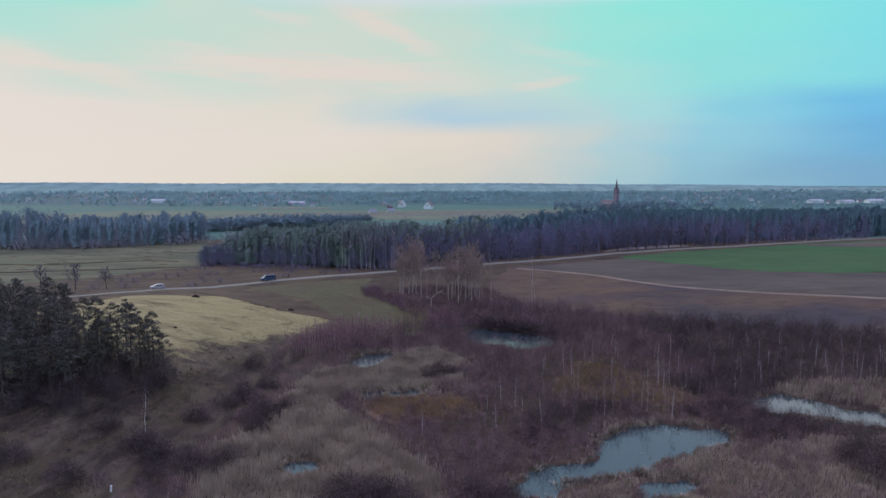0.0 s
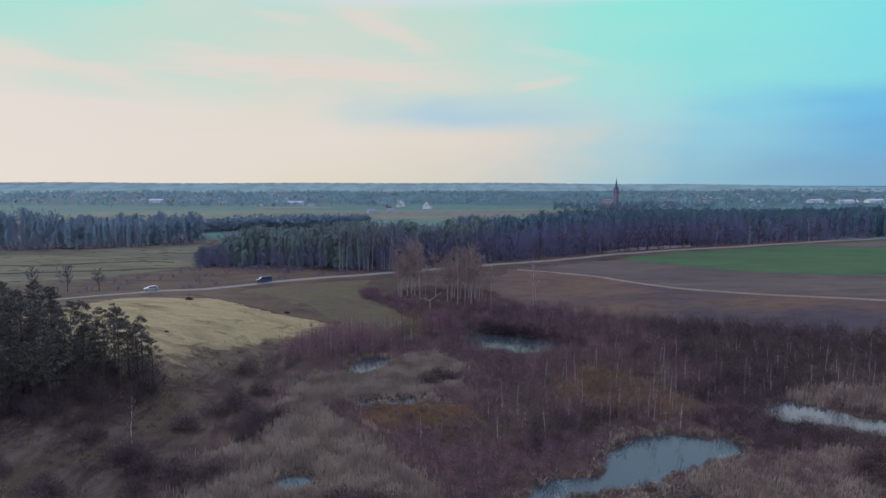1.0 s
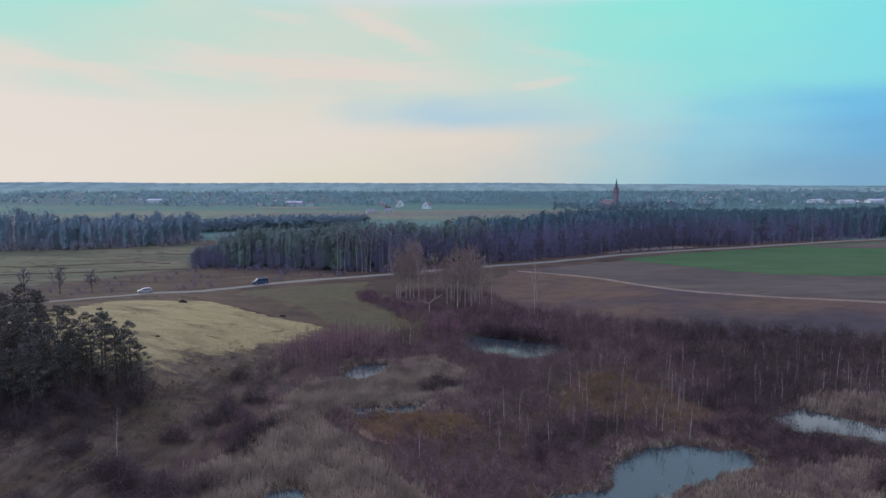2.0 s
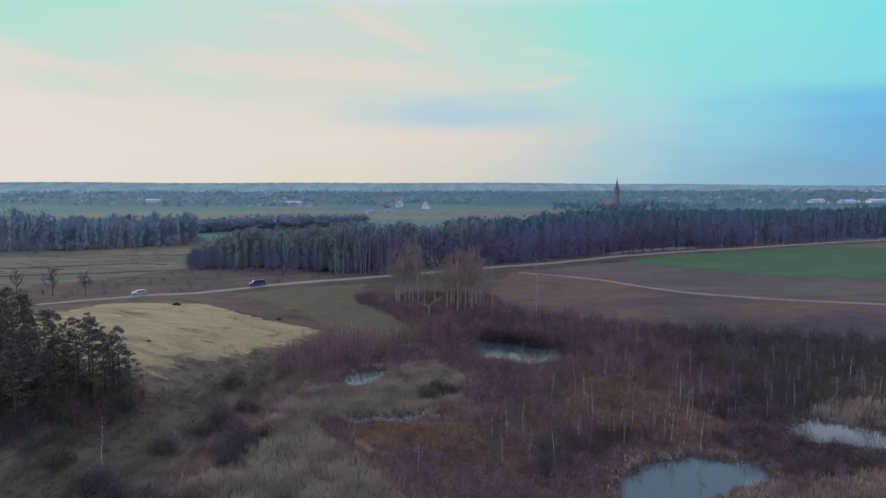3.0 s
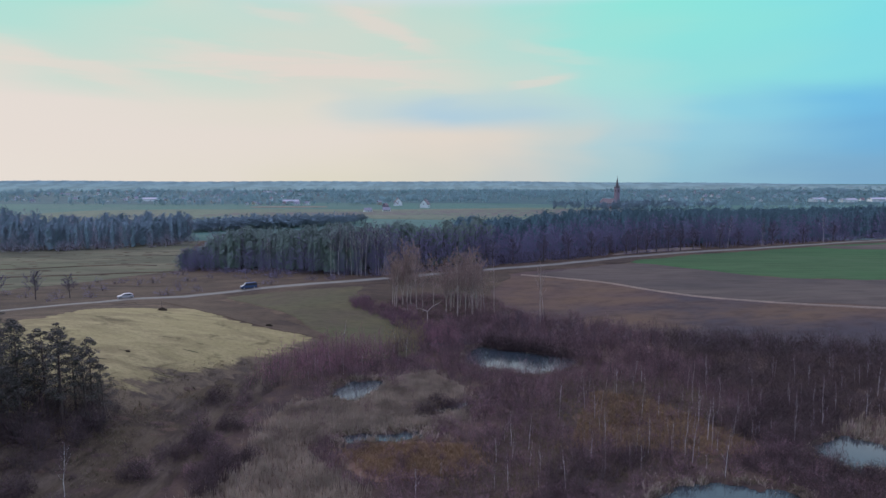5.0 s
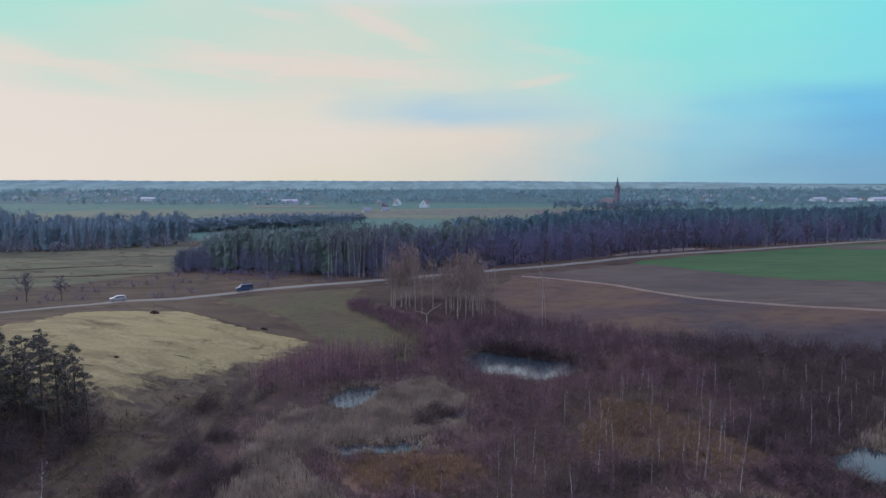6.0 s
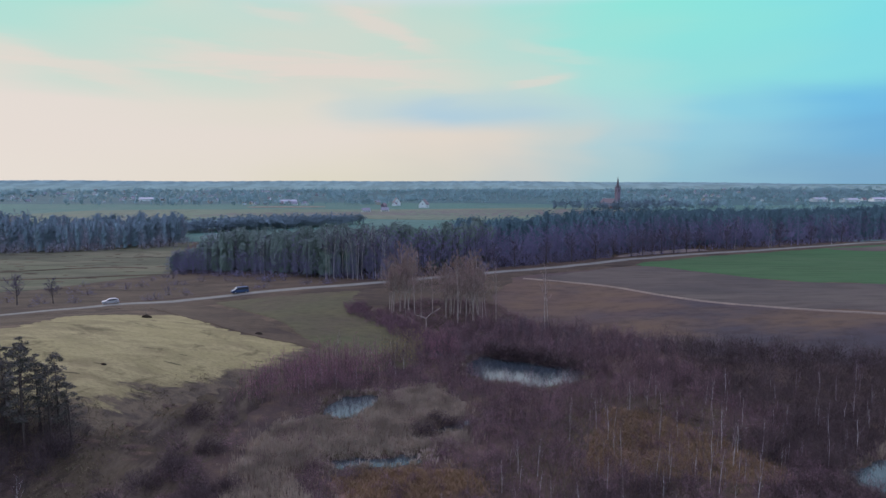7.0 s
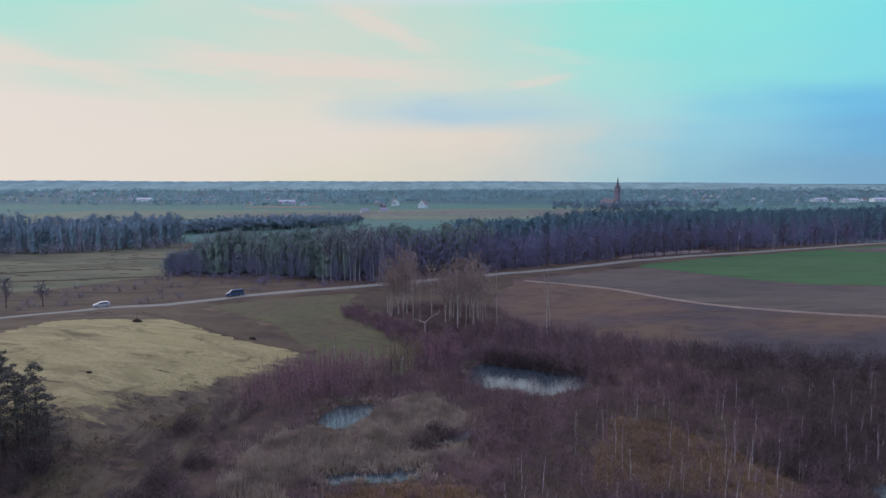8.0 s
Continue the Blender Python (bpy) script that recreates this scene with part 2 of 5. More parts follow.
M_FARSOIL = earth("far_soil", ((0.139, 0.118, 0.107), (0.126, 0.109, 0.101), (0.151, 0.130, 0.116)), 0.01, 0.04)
# garden ground whose blue-green tone holds painted distance haze
M_VILLAGE_HAZED = earth("village_gardens", ((0.066, 0.129, 0.123), (0.053, 0.108, 0.110), (0.078, 0.139, 0.121)), 0.008, 0.05)
M_TUFTGROUND = earth("pale_verge", ((0.200, 0.170, 0.130), (0.160, 0.135, 0.105), (0.220, 0.190, 0.145)), 0.1, 0.9)
M_ROAD = earth("asphalt", ((0.198, 0.196, 0.152), (0.173, 0.172, 0.136), (0.220, 0.217, 0.168)), 0.1, 1.2, bump=0.1, grit=0.3)
M_TRACK = earth("sand_track", ((0.240, 0.194, 0.139), (0.198, 0.161, 0.118), (0.270, 0.218, 0.152)), 0.1, 0.9, bump=0.3)
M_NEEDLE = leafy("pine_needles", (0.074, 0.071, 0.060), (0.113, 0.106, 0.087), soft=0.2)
# next four: bluish air haze painted into the needles' and twigs' base colour
M_NEEDLE_HAZED = leafy("hazed_pine_needles", (0.153, 0.207, 0.171), (0.207, 0.270, 0.220), single=0.25, soft=0.75, speck=0.35)
M_NEEDLE_HAZED_FAR = leafy("hazed_distant_needles", (0.196, 0.288, 0.318), (0.233, 0.328, 0.353), single=0.2, soft=0.85, speck=0.35)
M_NEEDLE_HAZED_EAST = leafy("hazed_roadside_needles", (0.108, 0.189, 0.207), (0.139, 0.232, 0.242), single=0.25, soft=0.8, speck=0.35)
M_TWIG_HAZED = leafy("hazed_distant_twigs", (0.296, 0.299, 0.332), (0.355, 0.350, 0.373), single=0.2, soft=0.8)
M_TWIG = leafy("bare_twigs", (0.174, 0.105, 0.112), (0.274, 0.171, 0.172), clump=0.7)
M_TWIG_TALL = leafy("tall_tree_twigs", (0.283, 0.205, 0.169), (0.391, 0.287, 0.238))
# twigs of the woods, air haze painted in as a lifted bluish tone
M_TWIG_FOREST_HAZED = leafy("hazed_forest_twigs", (0.169, 0.162, 0.245), (0.229, 0.208, 0.298), single=0.3, soft=0.7)
M_TWIG_ROAD = leafy("roadside_twigs", (0.112, 0.096, 0.132), (0.160, 0.138, 0.176))
M_TWIG_RED = leafy("birch_thicket_twigs", (0.271, 0.123, 0.164), (0.377, 0.180, 0.220))
M_TWIG_MAUVE = leafy("mauve_brush_twigs", (0.162, 0.089, 0.109), (0.224, 0.128, 0.148))
M_TWIG_GOLD = leafy("golden_willow_twigs", (0.240, 0.195, 0.080), (0.320, 0.262, 0.110))
M_TWIG_BELT = leafy("alder_twigs", (0.151, 0.112, 0.122), (0.220, 0.165, 0.173), clump=0.5)
M_TWIG_DARK = leafy("dark_shrub_twigs", (0.085, 0.059, 0.059), (0.125, 0.088, 0.084), clump=0.6)
M_REED = leafy("reed_blades", (0.282, 0.223, 0.164), (0.458, 0.377, 0.287), clump=0.45)
M_SEDGE = leafy("sedge_blades", (0.230, 0.152, 0.082), (0.319, 0.218, 0.119))
M_TUFT = leafy("dry_tufts", (0.135, 0.110, 0.065), (0.203, 0.171, 0.104))
M_TUFT_DARK = leafy("rank_grass", (0.105, 0.090, 0.060), (0.170, 0.145, 0.095))
M_BARK_PINE = bark("pine_bark", (0.070, 0.054, 0.050), (0.125, 0.094, 0.078))
M_BARK_GREY = bark("grey_bark", (0.120, 0.095, 0.080), (0.220, 0.180, 0.150))
M_BARK_TALL = bark("aspen_bark", (0.298, 0.240, 0.211), (0.533, 0.448, 0.392))
M_BARK_DARK = bark("dark_bark", (0.066, 0.052, 0.052), (0.115, 0.092, 0.086))
M_BARK_BIRCH = bark("birch_bark", (0.42, 0.38, 0.34), (0.62, 0.57, 0.52), 1.0, 1.0, (0.06, 0.05, 0.05))
M_BARK_SAPLING = bark("sapling_bark", (0.423, 0.382, 0.358), (0.900, 0.845, 0.797), 0.8, 0.5, (0.098, 0.081, 0.081))
M_BARK_RED = bark("young_birch_bark", (0.10, 0.065, 0.065), (0.22, 0.16, 0.15))
M_WHITEWALL = plain("white_render", (0.78, 0.82, 0.81), 0.8, vary=0.15)
M_CREAMWALL = plain("cream_render", (0.55, 0.48, 0.38), 0.85, vary=0.2)
# brick red, greyed and blued by painted haze for its distance
M_BRICK_HAZED = plain("hazed_red_brick", (0.259, 0.204, 0.250), 0.85, vary=0.3, scale=0.8)
M_TILE = plain("red_roof_tiles", (0.22, 0.175, 0.168), 0.8, vary=0.35)
M_SLATE = plain("grey_roofing", (0.25, 0.26, 0.28), 0.7, vary=0.3)
M_LIGHTROOF = plain("pale_metal_roof", (0.42, 0.43, 0.45), 0.5, vary=0.2)
M_WINDOW = plain("dark_window_glass", (0.03, 0.035, 0.04), 0.6, spec=0.2)
M_COPPER = plain("dark_spire_roof", (0.120, 0.096, 0.105), 0.7, vary=0.3)
M_CARWHITE = plain("white_car_paint", (0.36, 0.36, 0.36), 0.55, vary=0.08, spec=0.3)
M_CARBLUE = plain("dark_blue_car_paint", (0.018, 0.045, 0.115), 0.5, vary=0.08, spec=0.5)
M_TYRE = plain("tyre_rubber", (0.02, 0.02, 0.02), 0.9)
M_RIM = plain("rim_alloy", (0.5, 0.5, 0.5), 0.35, 0.9)
M_LAMP = plain("lamp_glass", (0.42, 0.41, 0.38), 0.4)
M_TAIL = plain("tail_lamp_red", (0.35, 0.02, 0.02), 0.25)
M_PAINT = plain("white_paint", (0.75, 0.75, 0.73), 0.7)
M_STRAW = plain("old_straw", (0.10, 0.075, 0.050), 0.95, vary=0.5)

M_WATER, n = surface("pond_water")
at = n.add("ShaderNodeTexCoord").outputs["Object"]
ripple = n.noise(n.scaled(at, (1.0, 0.5, 1.0)), 2.2, 3.0, 0.5)
finish(n, (0.028, 0.040, 0.045, 1.0), 0.06, bump=ripple, strength=0.035, distance=0.05, spec=0.5, IOR=1.95)

# ---------------------------------------------------------------- mesh helpers


def smooth01(v):
    v = np.clip(v, 0, 1)
    return v * v * (3 - 2 * v)


def tri_mesh(name, verts, tris, mats, index=None, shade=False):
    me = bpy.data.meshes.new(name)
    verts, tris = np.asarray(verts, np.float32), np.asarray(tris, np.int32)
    me.vertices.add(len(verts))
    me.vertices.foreach_set("co", verts.ravel())
    me.loops.add(3 * len(tris))
    me.loops.foreach_set("vertex_index", tris.ravel())
    me.polygons.add(len(tris))
    me.polygons.foreach_set("loop_start", np.arange(0, 3 * len(tris), 3, dtype=np.int32))
    for m in mats:
        me.materials.append(m)
    if index is not None:
        me.polygons.foreach_set("material_index", np.asarray(index, np.int32))
    me.polygons.foreach_set("use_smooth", np.full(len(tris), shade))
    me.update(calc_edges=True)
    me.validate()
    return me


def part(name, bm, material, parent, label=""):
    """Links a bmesh as one mesh object under a thing or a part."""
    me = bpy.data.meshes.new(name)
    bm.to_mesh(me)
    bm.free()
    me.materials.append(material)
    ob = new(name, me)
    ob.parent = parent
    return tagged(ob, label)


def box(bm, size, at, bevel=0.0, turn=0.0):
    made = bmesh.ops.create_cube(bm, size=1.0, matrix=pose(*at, 0, 0, turn) @ Matrix.Diagonal((*size, 1)))
    if bevel:
        edges = {e for v in made["verts"] for e in v.link_edges}
        bmesh.ops.bevel(bm, geom=list(edges), offset=bevel, segments=2, affect="EDGES", profile=0.6)
    return bm


class Geo:
    """Triangles by the array: limbs as tapered prisms, twigs and needles as slim blades. Slot 0 is the trunk, slot 1 twigs or leaves, slot 2 the boughs among them."""

    def __init__(self, seed):
        self.r = np.random.default_rng(seed)
        self.v, self.f, self.m, self.count = [], [], [], 0

    def put(self, verts, tris, slot):
        verts, tris = np.asarray(verts, float).reshape(-1, 3), np.asarray(tris, int).reshape(-1, 3)
        self.v.append(verts), self.f.append(tris + self.count), self.m.append(np.full(len(tris), slot))
        self.count += len(verts)

    def limb(self, points, radii, slot=0, sides=5):
        points, rings = np.asarray(points, float), []
        for k, p in enumerate(points):
            along = points[min(k + 1, len(points) - 1)] - points[max(k - 1, 0)]
            along = along / (np.linalg.norm(along) + 1e-9)
            u = np.cross(along, (0.3, 0.9, 0.2) if abs(along[2]) > 0.8 else (0, 0, 1))
            u = u / (np.linalg.norm(u) + 1e-9)
            w = np.cross(along, u)
            a = np.arange(sides) * 2 * np.pi / sides
            rings.append(p + radii[k] * (np.cos(a)[:, None] * u + np.sin(a)[:, None] * w))
        tris = []
        for k in range(len(points) - 1):
            for s in range(sides):
                a, b = k * sides + s, k * sides + (s + 1) % sides
                tris += [(a, b, b + sides), (a, b + sides, a + sides)]
        self.put(np.concatenate(rings), tris, slot)

    def blades(self, base, tip, width, slot=1):
        """One slim triangle from each base to its tip."""
        base, tip = np.asarray(base, float), np.asarray(tip, float)
        way = tip - base
        across = np.cross(way, self.r.normal(size=way.shape))
        across *= (np.asarray(width) * 0.5 / (np.linalg.norm(across, axis=1) + 1e-9))[:, None]
        n = len(base)
        self.put(np.stack([base - across, base + across, tip], 1).reshape(-1, 3), np.arange(3 * n).reshape(n, 3), slot)

    def tuft(self, centre, radius, count, size, slot=1):
        """A clump of needle sprays in a flattened ball."""
        d = self.r.normal(size=(count, 3))
        d /= np.linalg.norm(d, axis=1)[:, None]
        p = np.asarray(centre) + d * np.asarray(radius) * (self.r.uniform(0.35, 1.0, count) ** 0.6)[:, None]
        a = self.r.normal(size=(count, 3)) * size * (1.1, 1.1, 0.72)
        b = self.r.normal(size=(count, 3)) * size * (1.1, 1.1, 0.72)
        self.put(np.stack([p, p + a, p + b], 1).reshape(-1, 3), np.arange(3 * count).reshape(count, 3), slot)

    def arrays(self):
        return np.concatenate(self.v), np.concatenate(self.f), np.concatenate(self.m)


def split_mesh(name, arrays, slots, mats):
    """The triangles of some slots as a mesh, a material for each slot."""
    v, f, m = arrays
    f, m = f[np.isin(m, slots)], m[np.isin(m, slots)]
    used = np.unique(f)
    back = np.zeros(len(v), int)
    back[used] = np.arange(len(used))
    return tri_mesh(name, v[used], back[f], mats, np.searchsorted(slots, m))


def plant_thing(name, arrays, bark_material, leaf_material, label, category, group="", names=("trunk", "crown")):
    """A tree or shrub as a thing: an Empty at its foot with its trunk and its crown."""
    root = tagged(new(name), label, category, group)
    for piece, slots, mats in ((names[0], [0], [bark_material]), (names[1], [1, 2], [leaf_material, bark_material])):
        if np.isin(arrays[2], slots).any():
            new(piece, split_mesh(piece, arrays, slots, mats)).parent = root
    return root


def joined(name, kinds, places, mats, label, category, kind="stuff", group=""):
    """Many plants as one mesh. kinds: arrays of templates; places: rows of x, y, z, turn, width, height, kind."""
    vs, fs, ms, count = [], [], [], 0
    places = np.asarray(places, float)
    for k, (v, f, m) in enumerate(kinds):
        rows = places[places[:, 6].astype(int) == k]
        if not len(rows):
            continue
        c, s = np.cos(rows[:, 3])[:, None], np.sin(rows[:, 3])[:, None]
        x = (v[None, :, 0] * c - v[None, :, 1] * s) * rows[:, 4:5] + rows[:, 0:1]
        y = (v[None, :, 0] * s + v[None, :, 1] * c) * rows[:, 4:5] + rows[:, 1:2]
        z = v[None, :, 2] * rows[:, 5:6] + rows[:, 2:3]
        vs.append(np.stack([x, y, z], -1).reshape(-1, 3))
        fs.append((f[None] + (np.arange(len(rows)) * len(v))[:, None, None]).reshape(-1, 3) + count)
        ms.append(np.tile(np.where(m == 2, 0, m), len(rows)))
        count += len(rows) * len(v)
    me = tri_mesh(name, np.concatenate(vs), np.concatenate(fs), mats, np.concatenate(ms))
    return tagged(new(name, me), label, category, group, kind)


# ---------------------------------------------------------------- plan of the place
POND_REED = [(-17.8, 120.2), (-16.8, 125.6), (-12.6, 127.2), (-10.2, 126.0), (-11.4, 120.6), (-14.4, 116.4)]
POND_WOOD = [(4.8, 140.6), (6.2, 147.0), (9.2, 150.8), (12.0, 148.6), (15.5, 147.2), (19.6, 144.4), (26.0, 141.6), (25.2, 136.4), (18.4, 132.0), (12.0, 133.6), (8.0, 135.4)]
POND_LARGE = [(8.0, 68.6), (12.2, 74.6), (18.8, 76.4), (21.5, 82.0), (25.1, 86.2), (29.8, 88.2), (39.4, 86.4), (38.0, 82.0), (33.5, 79.6), (27.6, 76.4), (21.2, 72.8), (14.8, 71.6), (11.0, 67.0)]
POND_EAST = [(49.0, 97.6), (55.0, 101.6), (58.6, 99.0), (62.5, 94.6), (70.0, 92.0), (84.0, 89.0), (84.0, 83.5), (68.0, 86.0), (58.0, 90.0), (52.6, 92.2), (49.4, 92.8)]
POND_SMALL = [(22.4, 70.0), (25.1, 71.6), (28.8, 70.6), (28.0, 68.2), (23.1, 67.0)]
POND_ROUND = [(-20.0, 74.7), (-18.7, 76.5), (-16.2, 76.2), (-15.9, 73.4), (-18.7, 72.8)]
POND_SLIT = [(-14.4, 101.4), (-12.0, 103.4), (-8.0, 103.6), (-2.8, 103.8), (-2.8, 101.9), (-9.0, 101.0)]
POND_SLOT = [(-1.4, 111.6), (0.2, 114.2), (4.4, 116.4), (4.6, 114.8), (1.2, 111.8)]
PONDS = [POND_REED, POND_WOOD, POND_LARGE, POND_EAST, POND_SMALL, POND_ROUND, POND_SLIT, POND_SLOT]
REEDBED_SOUTH = [(-30.5, 79.3), (-25.3, 87.0), (-22.8, 101.4), (-16.1, 94.9), (-8.0, 83.0), (-0.3, 71.4), (-1.0, 56.0), (-24.6, 56.0)]
REEDBED_MID = [(-25.5, 98.0), (-23.8, 113.2), (-16.8, 117.6), (-11.6, 121.3), (-6.0, 129.0), (-1.7, 131.4), (3.5, 121.3), (3.6, 107.7), (-4.5, 104.3), (-14.5, 100.6)]
REEDBED_EAST = [(13.0, 66.7), (24.0, 72.0), (33.2, 78.5), (53.5, 83.5), (66.0, 82.0), (60.0, 56.0), (13.1, 56.0)]
REEDBED_FAR = [(55.0, 103.0), (62.0, 108.0), (84.0, 106.0), (84.0, 92.0), (70.0, 93.6), (61.3, 100.1)]
SEDGE_WEST = [(-13.0, 97.0), (-4.0, 99.6), (3.9, 98.6), (5.0, 93.5), (1.3, 90.0), (-7.9, 90.0)]
SEDGE_EAST = [(21.0, 110.0), (24.7, 120.0), (32.9, 118.4), (37.6, 108.4), (42.0, 99.0), (38.0, 95.4), (27.8, 97.0), (17.0, 98.0)]
MARSH = [(-40.0, 52.0), (-38.9, 87.0), (-37.5, 101.0), (-36.0, 117.0), (-31.0, 130.0), (-24.0, 141.0), (-13.0, 142.0), (-4.0, 160.0), (10.5, 174.0), (28.0, 174.0), (45.5, 158.5), (70.8, 150.0), (110.0, 138.0), (150.0, 120.0), (150.0, 52.0)]
DRY_FIELD = [(-93.6, 102.7), (-85.2, 129.0), (-80.1, 141.9), (-80.4, 162.3), (-66.8, 172.5), (-54.4, 169.0), (-44.5, 159.2), (-26.8, 152.6), (-30.0, 136.0), (-37.5, 120.5), (-44.0, 107.5), (-55.0, 95.5)]
BROWN_MEADOW = [(-65.4, 204.1), (-40.8, 202.3), (-22.9, 202.1), (-20.8, 181.0), (-12.3, 170.5), (-5.9, 160.5), (-5.6, 142.3), (-19.7, 139.4), (-25.9, 151.0), (-33.6, 165.1), (-45.7, 178.7)]
GREEN_FIELD = [(70.7, 253.0), (86.2, 264.2), (117.2, 282.1), (229.7, 330.7), (301.2, 357.2), (284.7, 243.5), (146.0, 209.9), (120.8, 209.0), (101.8, 214.2), (84.5, 234.9)]
PLOUGHED = [(-3.0, 149.1), (9.4, 186.0), (20.7, 221.1), (51.7, 241.8), (77.6, 247.0), (146.6, 207.3), (224.3, 200.4), (257.6, 69.5), (148.4, 99.1), (109.3, 131.3), (60.0, 140.0)]
BARE_STRIP = [(28.5, 218.6), (50.0, 238.4), (70.7, 248.7), (86.2, 233.2), (106.9, 211.6), (145.8, 207.7), (224.3, 205.6), (224.3, 131.4), (116.3, 167.5), (85.8, 177.4), (65.7, 187.0), (47.1, 207.7)]
WET_MEADOW = [(-330.0, 347.0), (-238.5, 358.0), (-170.0, 374.0), (-144.6, 394.0), (-125.0, 330.0), (-102.8, 271.6), (-107.9, 247.8), (-137.8, 225.8), (-200.0, 200.0), (-330.0, 190.0)]
ROAD = [(-330.0, 95.0), (-190.0, 152.0), (-105.9, 180.3), (-86.6, 196.2), (-57.1, 208.1), (-17.5, 214.3), (18.1, 232.3), (49.0, 249.6), (78.7, 269.4), (121.3, 290.1), (168.2, 310.8), (250.4, 357.2), (430.0, 440.0)]
TRACK = [(25.9, 219.4), (47.2, 206.9), (65.9, 186.2), (86.1, 176.5), (116.6, 166.4), (154.2, 153.3), (215.6, 133.1)]


def curve_through(points, steps=8, closed=True):
    """A smooth line through the corners of a plan."""
    p = np.asarray(points, float)
    n, out = len(p), []
    for k in range(n if closed else n - 1):
        q = [p[(k + j) % n] if closed else p[min(max(k + j, 0), n - 1)] for j in (-1, 0, 1, 2)]
        for t in np.linspace(0, 1, steps, endpoint=False):
            out.append(0.5 * (2 * q[1] + (q[2] - q[0]) * t + (2 * q[0] - 5 * q[1] + 4 * q[2] - q[3]) * t**2 + (3 * q[1] - q[0] - 3 * q[2] + q[3]) * t**3))
    if not closed:
        out.append(p[-1])
    return np.array(out)


def away(poly, x, y):
    """Distance from a closed outline, negative inside."""
    p, x, y = np.asarray(poly, float), np.asarray(x, float), np.asarray(y, float)
    best, inside = np.full(x.shape, 1e9), np.zeros(x.shape, bool)
    for a, b in zip(p, np.roll(p, -1, 0)):
        e = b - a
        t = np.clip(((x - a[0]) * e[0] + (y - a[1]) * e[1]) / (e @ e + 1e-12), 0, 1)
        best = np.minimum(best, np.hypot(x - a[0] - t * e[0], y - a[1] - t * e[1]))
        if abs(e[1]) > 1e-9:
            inside ^= ((a[1] > y) != (b[1] > y)) & (x < a[0] + (y - a[1]) * e[0] / e[1])
    return np.where(inside, -best, best)


def waves(x, y, size, seed=0.0):
    """Cheap smooth noise from -1 to 1."""
    a, b = np.asarray(x) / size, np.asarray(y) / size
    return (np.sin(a * 1.7 + 2.1 * np.sin(b * 1.3 + seed) + seed) + np.sin(b * 1.9 + 1.7 * np.sin(a * 1.1 - seed) + 2 * seed) + np.sin((a + b) * 2.7 + seed * 3)) / 3


SHORES = [curve_through(p, 5) for p in PONDS]
WATER_Z = -0.10


def height(x, y):
    """The lie of the land: flat marsh with pond hollows, a knoll under the dry field, a bench under the ploughed one, and a rim of low hills far off."""
    x, y = np.asarray(x, float), np.asarray(y, float)
    z = 0.10 + 0.10 * waves(x, y, 9.0) + 0.14 * waves(x, y, 31.0, 1.7)
    off = away(MARSH, x, y)
    knoll = 8.5 * np.exp(-0.5 * (((x + 80) / 30) ** 2 + ((y - 130) / 36) ** 2)) * smooth01((off + 10) / 30)
    bench = 4.8 * smooth01((off + 14) / 60) * smooth01((x + 110) / 110) * (1 - smooth01((y - 300) / 140)) * smooth01((y - 60) / 60)
    z = z + np.maximum(knoll, bench)
    near = (x > -40) & (x < 100) & (y > 40) & (y < 180)
    if near.any():
        d = np.full(x.shape, 9.0)
        for shore in SHORES:
            d[near] = np.minimum(d[near], away(shore, x[near], y[near]))
        s = smooth01((0.9 - d - 0.9 * waves(x, y, 2.3, 0.4) - 0.7 * waves(x, y, 0.9, 1.1)) / 1.7)
        z = z * (1 - s) - 0.7 * s
    r, a = np.hypot(x, y), np.arctan2(x, np.maximum(y, 1.0))
    rim = 12.0 + 2.0 * waves(a * 10, r * 0, 1.1, 0.6)
    return z + rim * smooth01((r - 900.0) / 1900.0) + 1.0 * waves(x, y, 260.0, 3.0) * smooth01((r - 500) / 600)


def spaced(parts):
    return np.unique(np.concatenate(parts).round(3))


gx = spaced([np.arange(-64, 90, 0.85), np.arange(-240, 340, 4.0), np.arange(-420, 420, 20.0), np.linspace(-4000, 4000, 61)])
gy = spaced([np.arange(54, 154, 0.8), np.arange(0, 450, 4.0), np.arange(-100, 700, 20.0), np.linspace(-600, 4500, 52)])
GX, GY = np.meshgrid(gx, gy)
GZ = height(GX.ravel(), GY.ravel())
cols, rows = len(gx), len(gy)
corner = (np.arange(rows - 1)[:, None] * cols + np.arange(cols - 1)).ravel()
tris = np.concatenate([np.stack([corner, corner + 1, corner + cols + 1], 1), np.stack([corner, corner + cols + 1, corner + cols], 1)])
mid = np.stack([GX.ravel(), GY.ravel()], 1)[tris].mean(1)
outside = (away(MARSH, mid[:, 0], mid[:, 1]) > 2.0 * waves(mid[:, 0], mid[:, 1], 5.0)) & (mid[:, 1] > 60)
slots = np.where(np.hypot(mid[:, 0], mid[:, 1]) > 420, 1, np.where(outside, 2, 0))
ground = new("ground", tri_mesh("ground", np.stack([GX.ravel(), GY.ravel(), GZ], 1), tris, [M_GROUND, M_LAND, M_ROUGH], slots, True))
tagged(ground, "brown marshy ground and rough grass reaching to low wooded hills", "ground", kind="structure")


